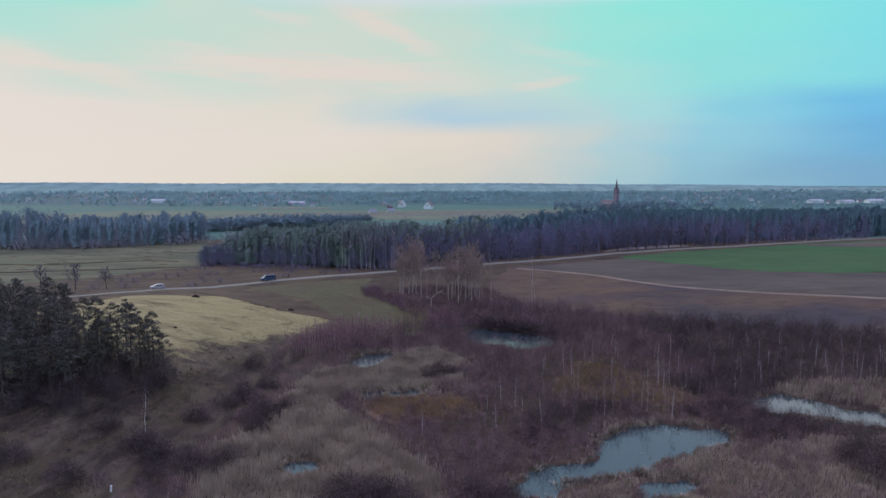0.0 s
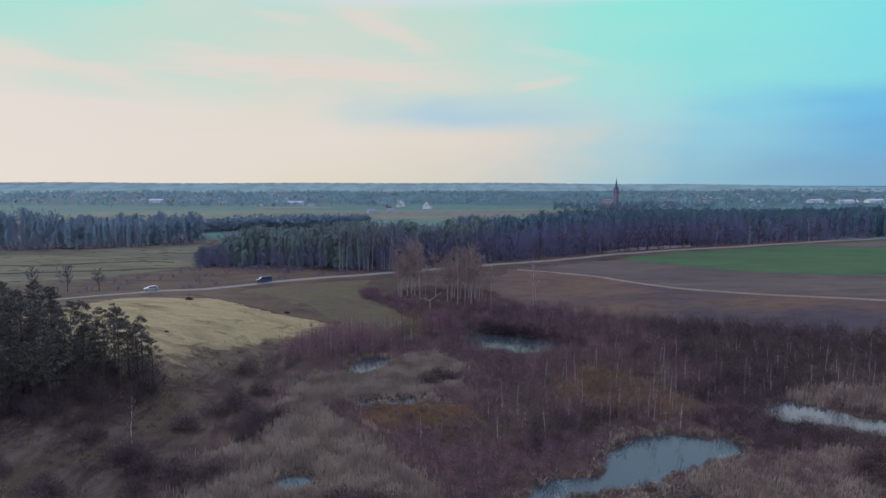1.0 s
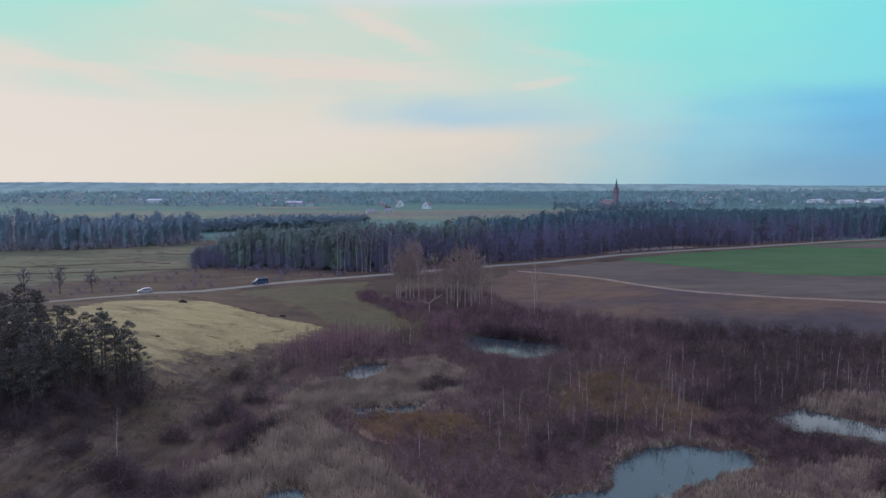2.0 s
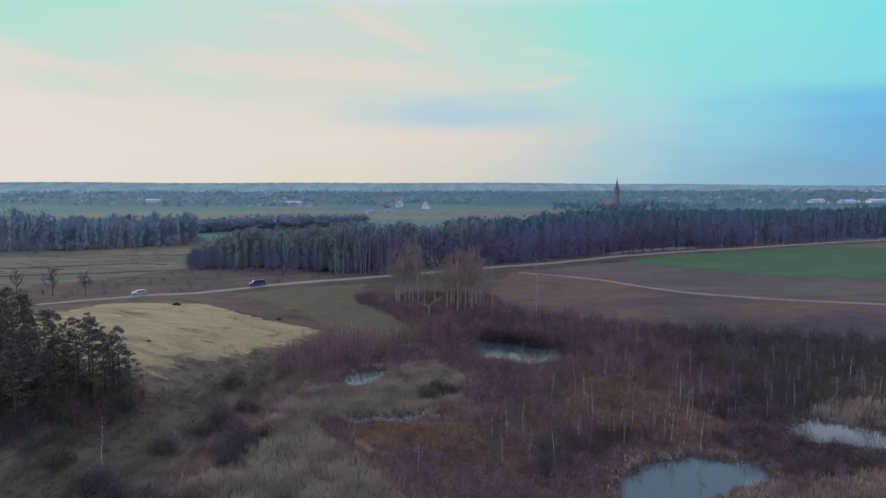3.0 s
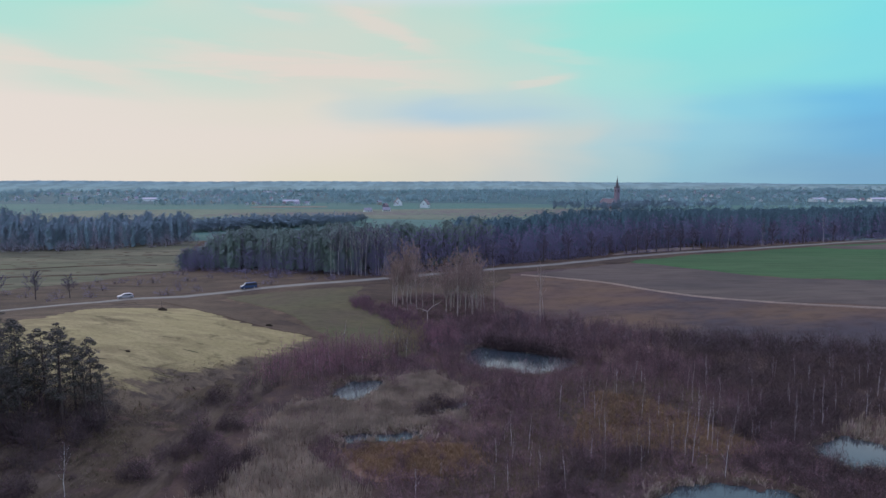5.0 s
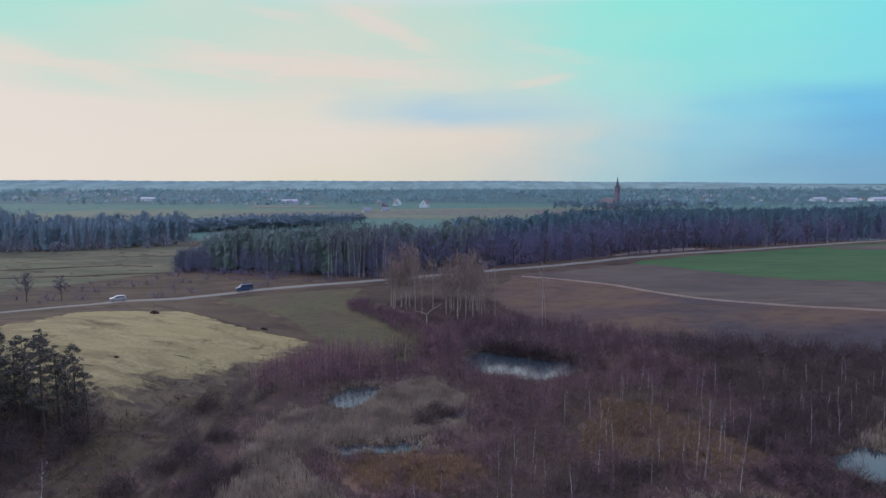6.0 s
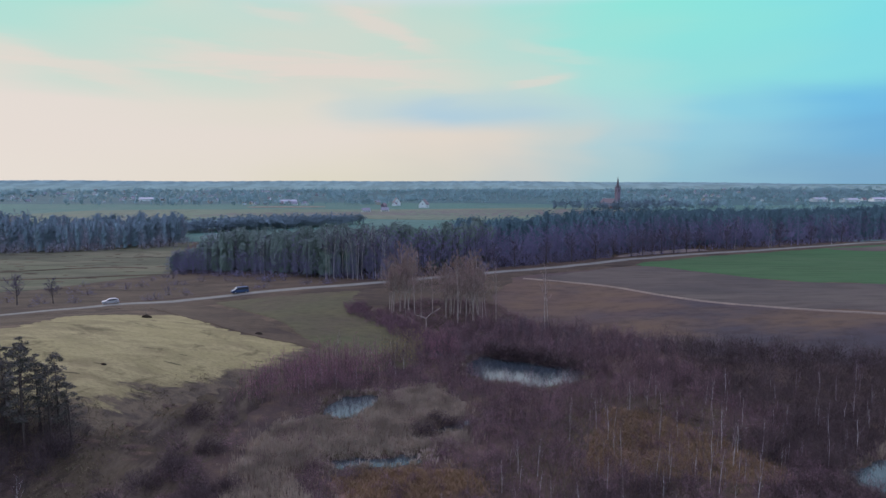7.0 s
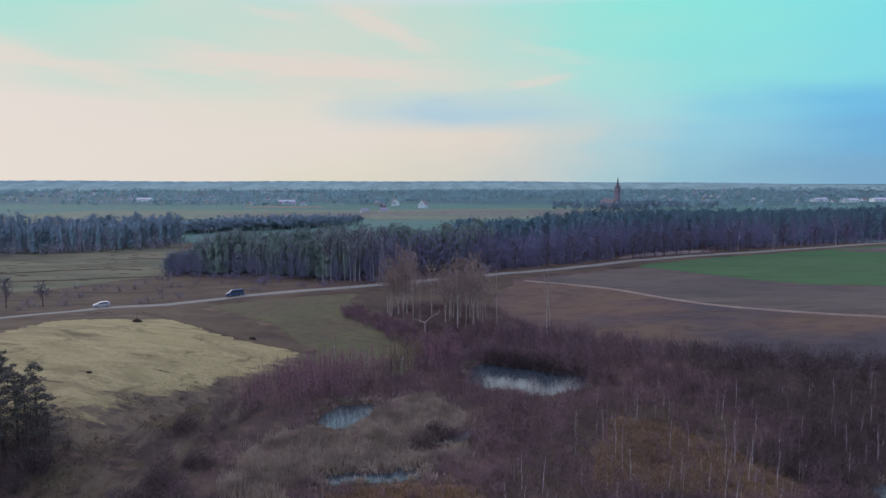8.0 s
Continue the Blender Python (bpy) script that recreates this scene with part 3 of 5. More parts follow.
def sheet(name, outline, material, label, lift, ragged=1.0, steps=12, rings=30, grain=6.0, category="field"):
    """A field laid on the ground, with an uneven border."""
    loop = curve_through(outline, steps)
    centre = loop.mean(0)
    out = loop - centre
    out = out / np.linalg.norm(out, axis=1)[:, None]
    loop = loop + out * (ragged * (waves(loop[:, 0], loop[:, 1], grain, 0.7) + 0.6 * waves(loop[:, 0], loop[:, 1], grain * 0.21, 1.9)))[:, None]
    n, verts = len(loop), []
    for k in range(rings):
        verts.append(centre + (loop - centre) * (1 - k / rings))
    verts = np.concatenate(verts + [centre[None]])
    z = height(verts[:, 0], verts[:, 1]) + lift
    z[:n] -= lift + 0.05
    faces = []
    for k in range(rings - 1):
        for s in range(n):
            a, b = k * n + s, k * n + (s + 1) % n
            faces += [(a, b, b + n), (a, b + n, a + n)]
    last = (rings - 1) * n
    faces += [(last + s, last + (s + 1) % n, rings * n) for s in range(n)]
    return tagged(new(name, tri_mesh(name, np.c_[verts, z], faces, [material], None, True)), label, category, kind="structure")


def ribbon(name, line, width, material, label, lift, category, crown=0.06, lanes=4, ragged=0.0):
    """A road or track swept along its line, slightly cambered."""
    c = curve_through(line, 14, False)
    along = np.gradient(c, axis=0)
    along /= np.linalg.norm(along, axis=1)[:, None]
    across = np.stack([along[:, 1], -along[:, 0]], 1)
    verts = []
    for k in range(lanes + 1):
        u = 2 * k / lanes - 1
        edge = c + across * (u * width / 2 * (1 + ragged * waves(c[:, 0], c[:, 1], 3.0, k)))[:, None]
        verts.append(np.c_[edge, height(edge[:, 0], edge[:, 1]) + lift + crown * (1 - u * u) - (0.3 if abs(u) == 1 else 0)])
    n = len(c)
    faces = []
    for k in range(lanes):
        for s in range(n - 1):
            a = k * n + s
            faces += [(a, a + 1, a + n + 1), (a, a + n + 1, a + n)]
    return tagged(new(name, tri_mesh(name, np.concatenate(verts), faces, [material], None, True)), label, category, kind="structure")


def offset_line(line, d):
    c = np.asarray(line, float)
    along = np.gradient(c, axis=0)
    along /= np.linalg.norm(along, axis=1)[:, None]
    return c + np.stack([along[:, 1], -along[:, 0]], 1) * d


sheet("dry_grass_field", DRY_FIELD, M_DRY, "pale straw-coloured dry grass field beside the road", 0.14, 2.6, 40)
sheet("field_margin", [(-84.3, 96.7), (-70.1, 120.0), (-51.0, 129.5), (-37.3, 142.6), (-25.4, 151.0), (-27.8, 143.5), (-35.7, 127.0), (-42.6, 110.6), (-54.0, 95.9), (-69.1, 93.5)], M_MARGIN, "mottled pale and dark grass at the field border", 0.07, 2.4, 40)
sheet("slope_grass", [(-24, 146), (-27, 131), (-29, 116), (-29.5, 98), (-34, 80), (-40, 62), (-66, 60), (-70, 80), (-52, 92), (-44, 104), (-40, 116), (-35, 130)], M_SLOPE, "streaky brown and straw-coloured grass slope above the marsh", 0.10, 1.6, 30)
ribbon("meadow_ditch", [(-230, 238), (-190, 244), (-160, 249), (-130, 255), (-117, 259), (-101, 262)], 1.5, M_ROUGH, "dark reed-grown ditch across the wet meadow", 0.45, "ditch", 0.05, 3, 0.5)
ribbon("meadow_drain", [(-250, 262), (-205, 272), (-170, 270), (-140, 282), (-118, 280)], 1.2, M_ROUGH, "thin dark drain in the wet meadow", 0.45, "ditch", 0.05, 3, 0.5)
sheet("brown_meadow", BROWN_MEADOW, M_GREENBROWN, "flat olive-brown meadow between road and marsh", 0.13, 1.0)
sheet("wet_meadow", WET_MEADOW, M_MEADOW, "pale yellow wet meadow beyond the road", 0.2, 3.0)
sheet("ploughed_field", PLOUGHED, M_PLOUGH, "wide brown ploughed field above the marsh", 0.12, 1.5)
sheet("bare_field_strip", BARE_STRIP, M_STRIP, "greyish bare strip of field along the sand track", 0.2, 0.8)
sheet("green_field", GREEN_FIELD, M_GREEN, "bright green winter wheat field beside the road", 0.3, 1.0)
sheet("heath_strip", [(-230, 150), (-190, 178), (-137.8, 223.7), (-103.9, 261.7), (-66.7, 254.2), (-35.9, 229.3), (-15.7, 218.6), (-35.9, 212.3), (-58.1, 210.8), (-107.4, 185.1), (-190.0, 155.0)], M_VERGE, "brown heath grass between road and wood", 0.24, 2.0)
sheet("brushy_ground", [(-14.6, 180.5), (-8.5, 171.4), (-2.0, 162.9), (11.9, 168.7), (19.4, 177.3), (15.8, 190.0), (3.6, 194.6), (-9.1, 189.5)], M_VERGE, "brown brushy ground under the tall trees", 0.18, 1.5)
sheet("fallow_strip", [(168, 299), (200, 311), (245, 332), (290, 346), (292, 314), (245, 299), (195, 290)], M_STRIP, "narrow brown fallow strip between wheat and road", 0.42, 0.8)
ribbon("verge", ROAD, 22.0, M_VERGE, "brown grassy verge along the road", 0.28, "verge", 0.05, 6, 0.2)
ribbon("ditch", offset_line(curve_through(ROAD, 4, False), -5.6), 2.6, M_GROUND, "dark rushy ditch along the road", 0.34, "ditch", 0.05, 4, 0.3)
ribbon("road", ROAD, 5.6, M_ROAD, "narrow pale grey asphalt country road", 0.42, "road")
ribbon("field_track", TRACK, 1.35, M_TRACK, "pale sandy field track", 0.32, "track", 0.04, 4, 0.25)
for name, outline, material, label in (
    ("reed_litter_south", REEDBED_SOUTH, M_LITTER, "pale reed litter on wet ground"),
    ("reed_litter_middle", REEDBED_MID, M_LITTER, "pale reed litter round a small pond"),
    ("reed_litter_east", REEDBED_EAST, M_LITTER, "pale reed litter beside the large pond"),
    ("reed_litter_far", REEDBED_FAR, M_LITTER, "pale reed litter behind the eastern pond"),
    ("sedge_ground_west", SEDGE_WEST, M_ORANGE, "rusty orange sedge ground"),
    ("sedge_ground_east", SEDGE_EAST, M_ORANGE, "rusty orange sedge ground"),
):
    sheet(name, outline, material, label, 0.05, 1.2, grain=4.0, category="ground")
sheet("scrub_verge", [(-22.9, 200.5), (-21.6, 184.7), (-13.0, 175.7), (-2.9, 165.7), (7.8, 175.6), (13.7, 195.0), (23.3, 220.2), (10.3, 224.6), (-8.7, 214.8)], M_VERGE, "brown rank grass behind the tall trees", 0.165, 1.5)
sheet("field_border", [(-79.8, 193.9), (-68.9, 196.1), (-57.3, 188.4), (-35.4, 163.2), (-24.8, 153.1), (-25.7, 150.5), (-32.3, 154.1), (-39.4, 156.7), (-50.4, 163.7), (-61.8, 173.6)], M_VERGE, "brown rank grass between dry field and meadow", 0.22, 1.2, grain=4.0)
FAR_FIELDS = (
    ("far_green_field", [(-420, 560), (-150, 640), (0, 600), (160, 640), (260, 820), (120, 860), (-60, 820), (-420, 780)], M_FARFIELD, "distant pale green field before the village"),
    ("far_stubble_field", [(-240, 650), (-60, 672), (60, 650), (220, 690), (230, 790), (60, 800), (-70, 765), (-230, 720)], M_FARSOIL, "distant brown field beside white houses"),
    ("far_sand_field", [(-250, 905), (-170, 915), (-165, 890), (-245, 880)], M_TRACK, "distant strip of pale bare soil"),
)
sheet("village_gardens", [(-1700, 1030), (-950, 1020), (-420, 985), (-230, 1060), (60, 1030), (300, 940), (700, 930), (1700, 1000), (1900, 2100), (0, 2120), (-1900, 2100)], M_VILLAGE_HAZED, "hazy ground of gardens among the village houses", 0.5, 6.0, grain=40.0, category="ground")
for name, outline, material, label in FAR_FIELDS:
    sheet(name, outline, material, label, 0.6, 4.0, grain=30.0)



def patches(name, pts, low, high, material, label, lift, flat=0.45, turn=0.35):
    """Many small irregular patches of growth as one mesh."""
    rr = np.random.default_rng(len(pts) * 7 + 3)
    n, verts, faces = 10, [], []
    for k, (x, y) in enumerate(pts):
        a = np.linspace(0, 2 * np.pi, n, endpoint=False)
        rad = rr.uniform(low, high) * (1 + 0.35 * waves(a * 1.3 + k, a * 0, 1.0, k) + 0.25 * rr.uniform(-1, 1, n))
        u, w = np.cos(a) * rad, np.sin(a) * rad * flat
        px, py = x + u * math.cos(turn) - w * math.sin(turn), y + u * math.sin(turn) + w * math.cos(turn)
        z = height(px, py) - 0.02
        verts.append(np.r_[np.c_[px, py, z], [[x, y, float(height(x, y)) + lift]], np.c_[x + (px - x) * 0.6, y + (py - y) * 0.6, height(px, py) * 0 + height(x + (px - x) * 0.6, y + (py - y) * 0.6) + lift]])
        b = k * (2 * n + 1)
        for q in range(n):
            i, j, c, d = b + q, b + (q + 1) % n, b + n + 1 + q, b + n + 1 + (q + 1) % n
            faces += [(i, j, d), (i, d, c), (c, d, b + n)]
    return tagged(new(name, tri_mesh(name, np.concatenate(verts), faces, [material], None, True)), label, "grass", kind="stuff")


pr = np.random.default_rng(5)
border = curve_through([(-93.6, 102.7), (-60.5, 98.8), (-49.0, 110.5), (-42.6, 123.3), (-34.2, 138.2), (-26.6, 151.7)], 30, False)
border = border[border[:, 0] > -60]
pick = np.c_[pr.uniform(-320, -112, 160), pr.uniform(225, 335, 160)]
patches("meadow_sod_patches", pick, 0.8, 4.5, M_ROUGH, "dark rushy strips in the wet meadow", 0.34, 0.2, 0.12)
pick = np.c_[pr.uniform(-63, -33, 9), pr.uniform(118, 146, 9)]
patches("dark_field_streaks", pick, 0.6, 2.4, M_GREENBROWN, "thin dark streaks of rank grass in the dry field", 0.19, 0.10, 0.1)
pick = np.c_[pr.uniform(-58, -38, 60), pr.uniform(68, 118, 60)]
patches("slope_sod_patches", pick, 0.8, 3.0, M_GROUND, "dark bare patches on the rough slope", 0.10)

# ---------------------------------------------------------------- ponds
for k, (pond, word) in enumerate(zip(PONDS, ("reed-fringed", "dark tree-lined", "large", "long eastern", "small", "tiny round", "narrow slit-like", "narrow"))):
    loop = curve_through(pond, 6)
    edge = np.roll(loop, -1, 0) - np.roll(loop, 1, 0)
    turn = np.sign((loop[:, 0] * np.roll(loop[:, 1], -1) - np.roll(loop[:, 0], -1) * loop[:, 1]).sum())
    loop = loop + turn * np.stack([edge[:, 1], -edge[:, 0]], 1) / np.linalg.norm(edge, axis=1)[:, None] * 0.9
    bm = bmesh.new()
    bm.faces.new([bm.verts.new((*q, WATER_Z)) for q in loop])
    bmesh.ops.triangulate(bm, faces=bm.faces[:])
    bmesh.ops.recalc_face_normals(bm, faces=bm.faces[:])
    if sum(f.normal.z for f in bm.faces) < 0:
        bmesh.ops.reverse_faces(bm, faces=bm.faces[:])
    me = bpy.data.meshes.new("water")
    bm.to_mesh(me)
    bm.free()
    me.materials.append(M_WATER)
    tagged(new(f"water_{k + 1}", me), f"{word} marsh pond with still water reflecting the sky", "pond", kind="structure")


# ---------------------------------------------------------------- plants
def pine(seed, tall, crown_from=0.42, spread=0.19, clumps=34, sprays=84, size=0.18, sides=6, ball_size=0.070):
    g = Geo(seed)
    r = g.r
    lean = r.normal(size=2) * 0.02 * tall
    spine = [(lean[0] * t * t, lean[1] * t * t, tall * t - (0.3 if t == 0 else 0)) for t in (0, 0.15, 0.35, 0.55, 0.75, 0.97)]
    thick = (0.0125 if sides > 3 else 0.007) * tall
    g.limb(spine, [thick * k for k in (1.25, 1.0, 0.85, 0.65, 0.4, 0.08)], 0, sides)
    for k in range(clumps):
        t = crown_from + (1 - crown_from) * ((k + r.uniform(0, 1)) / clumps) ** 0.85
        up = (t - crown_from) / (1 - crown_from)
        blunt = 0.25 if sides > 3 else 0.65
        reach = spread * tall * (blunt + (1 - blunt) * math.sin(math.pi * min(1.0, 0.22 + 0.80 * up))) * r.uniform(0.45, 1.1)
        turn = k * 2.4 + r.uniform(-0.5, 0.5)
        foot = np.array([lean[0] * t * t, lean[1] * t * t, tall * t * 0.98])
        end = foot + np.array([math.cos(turn) * reach, math.sin(turn) * reach, 0.10 * reach + r.uniform(-0.2, 0.4)])
        if sides > 3:
            g.limb([foot, (foot + end) / 2 + (0, 0, -0.1), end], [thick * 0.28, thick * 0.18, thick * 0.07], 2, 3)
        ball = tall * ball_size * r.uniform(0.7, 1.3) * (1.15 - 0.5 * up)
        g.tuft(end, (ball, ball, ball * (0.55 if sides > 3 else 0.95)), sprays, size * tall / 15)
    if sides == 3:
        up = np.linspace(0.0, 1.0, 11)
        heart = spread * tall * (0.65 + 0.35 * np.sin(np.pi * np.minimum(1.0, 0.22 + 0.80 * up)))
        heart[-1] = 0.1
        g.limb(np.c_[np.zeros((11, 2)), tall * (crown_from + (0.97 - crown_from) * up)], heart, 1, 7)
        g.v[-1] = g.v[-1] * np.c_[np.tile(r.uniform(0.22, 0.80, len(g.v[-1]))[:, None], 2), np.ones(len(g.v[-1]))] + np.c_[np.zeros((len(g.v[-1]), 2)), r.normal(size=len(g.v[-1])) * 0.3]
    if sides > 3:
        for k in range(7):
            t = r.uniform(0.12, max(crown_from, 0.2))
            turn, reach = r.uniform(0, 6.28), r.uniform(0.5, 1.6)
            foot = np.array([0, 0, tall * t])
            g.limb([foot, foot + (math.cos(turn) * reach, math.sin(turn) * reach, -0.15 * reach)], [0.035, 0.012], 2, 3)
    return g.arrays()


def bare_tree(seed, tall, trunk_r=0.012, clear=0.3, spread=0.20, arms=16, sub=5, twigs=7, twig_w=0.035, rise=0.75, sides=6, stems=1):
    """A leafless tree: trunk, arms, branches and fine twigs."""
    g = Geo(seed)
    r = g.r
    for stem in range(stems):
        top = tall * (1 if stem == 0 else r.uniform(0.75, 0.95))
        lean = r.normal(size=2) * (0.03 if stems == 1 else 0.11) * tall
        foot0 = r.normal(size=2) * (0 if stem == 0 else 0.35)
        ts = np.array([0, 0.12, 0.3, 0.5, 0.7, 0.88, 1.0])
        wob = np.cumsum(r.normal(size=(7, 2)) * 0.008 * tall, 0)
        spine = np.c_[foot0[0] + lean[0] * ts**1.5 + wob[:, 0], foot0[1] + lean[1] * ts**1.5 + wob[:, 1], top * ts]
        spine[0, 2] -= 0.3
        thick = trunk_r * top
        g.limb(spine, thick * np.array([1.3, 1.0, 0.85, 0.66, 0.45, 0.25, 0.05]), 0, sides)
        base, tip, width = [], [], []
        for k in range(arms):
            t = clear + (0.97 - clear) * (k + r.uniform(0, 1)) / arms
            foot = np.array([np.interp(t, ts, spine[:, c]) for c in range(3)])
            turn, up = k * 2.4 + r.uniform(-0.6, 0.6), (t - clear) / (1 - clear)
            reach = spread * tall * (1.05 - 0.75 * up) * r.uniform(0.6, 1.15)
            out = np.array([math.cos(turn), math.sin(turn), rise * r.uniform(0.7, 1.4)])
            mid = foot + out * reach * 0.5
            end = mid + (out + (0, 0, 0.45)) * reach * 0.5
            g.limb([foot, mid, end], [thick * 0.30 * (1.1 - up), thick * 0.18 * (1.1 - up), 0.006], 2, 3)
            for j in range(sub):
                w = r.uniform(0.25, 1.0)
                a = foot + (mid - foot) * w * 2 if w < 0.5 else mid + (end - mid) * (w * 2 - 1)
                b = a + (out * 0.5 + r.normal(size=3) * 0.5 + (0, 0, 0.45)) * reach * 0.42
                base.append(a), tip.append(b), width.append(twig_w * 1.5)
                q = r.uniform(0.2, 1.0, twigs)[:, None]
                c = a + (b - a) * q
                d = c + (r.normal(size=(twigs, 3)) * 0.55 + (0, 0, 0.5)) * reach * 0.26
                base.extend(c), tip.extend(d), width.extend([twig_w] * twigs)
        g.blades(np.array(base), np.array(tip), np.array(width), 1)
    return g.arrays()


def shrub(seed, tall, wide, stems=13, twigs=11, thick=0.05, twig_w=0.032, bent=True, spiky=1.0):
    """A leafless bush: stems from one foot, and a dome of fine twigs, denser towards its skin."""
    g = Geo(seed)
    r = g.r
    for k in range(stems):
        turn, out = r.uniform(0, 6.28), wide * math.sqrt(r.uniform(0.02, 0.8))
        foot = np.array([math.cos(turn), math.sin(turn), 0]) * out * 0.25 + (0, 0, -0.2)
        end = np.array([math.cos(turn) * out, math.sin(turn) * out, tall * r.uniform(0.65, 0.95) * (1 - 0.4 * (out / wide) ** 2)])
        knee = foot * 0.5 + end * 0.5 + (0, 0, 0.12 * tall)
        g.limb([foot, knee, end] if bent else [foot, end], [thick * 0.5, thick * 0.3, 0.006] if bent else [thick * 0.45, 0.008], 0, 3)
    n = stems * twigs
    lumps = r.normal(size=(5, 3)) * (0.5, 0.5, 0.25)
    d = r.normal(size=(n, 3)) + lumps[r.integers(0, 5, n)]
    d[:, 2] = np.abs(d[:, 2])
    d /= np.linalg.norm(d, axis=1)[:, None]
    base = d * (wide, wide, tall) * (r.uniform(0.12, 0.95, n) ** 0.6)[:, None]
    tip = base + (d * (0.5, 0.5, 0.35) + r.normal(size=(n, 3)) * 0.55 + (0, 0, 0.25)) * (0.22 + 0.14 * tall) * spiky
    g.blades(base, tip, np.full(n, twig_w), 1)
    return g.arrays()


def scatter(poly, count, r, inset=0.0, gap=0.0):
    """Random places inside an outline, at least gap apart."""
    p = np.asarray(poly, float)
    x, y = r.uniform(p[:, 0].min(), p[:, 0].max(), count * 6), r.uniform(p[:, 1].min(), p[:, 1].max(), count * 6)
    keep = away(p, x, y) < -inset
    pts = np.c_[x, y][keep]
    if gap:
        chosen, cells = [], {}
        for q in pts:
            key = (int(q[0] // gap), int(q[1] // gap))
            close = [c for i in (-1, 0, 1) for j in (-1, 0, 1) for c in cells.get((key[0] + i, key[1] + j), ())]
            if all((q[0] - c[0]) ** 2 + (q[1] - c[1]) ** 2 > gap * gap for c in close):
                chosen.append(q), cells.setdefault(key, []).append(q)
                if len(chosen) >= count:
                    break
        return np.array(chosen)
    return pts[:count]


def rows_for(pts, r, kinds, wide=(0.8, 1.2), tall=(0.8, 1.2), sink=0.0):
    n = len(pts)
    h = r.uniform(*tall, n)
    return np.c_[pts, height(pts[:, 0], pts[:, 1]) - sink, r.uniform(0, 6.28, n), r.uniform(*wide, n) * np.sqrt(h), h, r.integers(0, kinds, n)]


def set_out(things, pts, r, low=0.85, high=1.15, scales=None):
    """Copies of things at places, each turned and sized a little otherwise. The first of each kind is put at a place too."""
    for k, (x, y) in enumerate(pts):
        size = scales[k] if scales is not None else r.uniform(low, high)
        m = pose(x, y, float(height(x, y)), 0, 0, r.uniform(0, 360)) @ Matrix.Scale(size, 4)
        if k < len(things):
            things[k].matrix_basis = m
        else:
            copy = copy_thing(things[k % len(things)], Matrix())
            copy.matrix_basis = m


def clear_of(pts, polys, gap=0.0):
    keep = np.ones(len(pts), bool)
    for poly in polys:
        keep &= away(poly, pts[:, 0], pts[:, 1]) > gap
    return pts[keep]


r = np.random.default_rng(11)

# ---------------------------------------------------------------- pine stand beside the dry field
PINE_STAND = [(-53.0, 93.5), (-55.5, 106.0), (-58.0, 111.0), (-72.0, 118.0), (-100.0, 124.0), (-112.0, 104.0), (-104.0, 79.0), (-80.0, 82.0), (-60.0, 86.5)]
pines = [plant_thing("pine_tree", pine(20 + k, h, c, s), M_BARK_PINE, M_NEEDLE, "tall dark green pine with bare lower trunk", "tree", "pines of the stand")
         for k, (h, c, s) in enumerate(((16.5, 0.34, 0.18), (15.5, 0.22, 0.18), (17.0, 0.40, 0.17), (14.0, 0.10, 0.19), (16.0, 0.18, 0.18)))]
edge_pines = [plant_thing("pine_tree", pine(28 + k, h, 0.27, 0.165, 26, 96, 0.17, ball_size=0.062), M_BARK_PINE, M_NEEDLE, "open-crowned dark pine at the edge of the stand", "tree", "pines of the stand") for k, h in enumerate((15.0, 16.5, 14.0))]
edge = np.array([(-48.2, 101.5), (-50.0, 99.2), (-50.5, 103.2), (-52.8, 100.6), (-54.5, 97.8), (-53.5, 104.5), (-46.4, 102.6), (-49.0, 104.6)])
set_out(edge_pines, edge, r, scales=[0.70, 0.79, 0.74, 0.80, 0.82, 0.80, 0.55, 0.64])
stand = scatter(PINE_STAND, 150, r, 0.0, 2.3)
tops = 12.9 + 3.3 * smooth01((-56 - stand[:, 0]) / 16) + r.uniform(-1.2, 1.0, len(stand))
set_out(pines, stand, r, scales=(tops - height(stand[:, 0], stand[:, 1])) / 15.8)
# low undergrowth at the foot of the stand
under = [plant_thing("undergrowth_shrub", shrub(40 + k, 3.4, 1.9, 22, 18), M_BARK_DARK, M_TWIG_DARK, "dark leafless shrub under the pines", "shrub", "undergrowth", ("stem", "crown")) for k in range(3)]
set_out(under, scatter([(-46, 92), (-46, 106), (-54, 110), (-100, 120), (-106, 76), (-80, 79), (-60, 83)], 190, r, 0.0, 1.6), r, 0.8, 1.5)
set_out([copy_thing(q, Matrix()) for q in under], scatter([(-60, 80), (-46, 89), (-44.5, 105), (-50, 109), (-64, 98)], 46, r, 0.0, 1.3), r, 0.6, 1.1)

# ---------------------------------------------------------------- woods across the road
FOREST_WEST = [(-105.9, 271.9), (-71.1, 259.9), (-35.9, 232.9), (-16.6, 226.6), (1.7, 234.9), (19.0, 245.3), (19.0, 266.0), (-17.5, 254.7), (-56.0, 280.9), (-97.5, 298.6)]
FOREST_EAST = [(19.0, 247.0), (48.3, 263.4), (69.0, 278.0), (79.3, 289.3), (110.5, 305.9), (126.0, 305.0), (171.9, 322.9), (250.6, 382.4), (329.2, 429.0), (420, 470), (420, 540), (250, 470), (138.4, 415.5), (52.0, 313.9), (19.0, 271.1)]
low_pines = [pine(60 + k, h, 0.06, 0.125, 16, 30, 0.30, 3, ball_size=0.105) for k, h in enumerate((16.0, 17.5, 15.0, 18.0))]
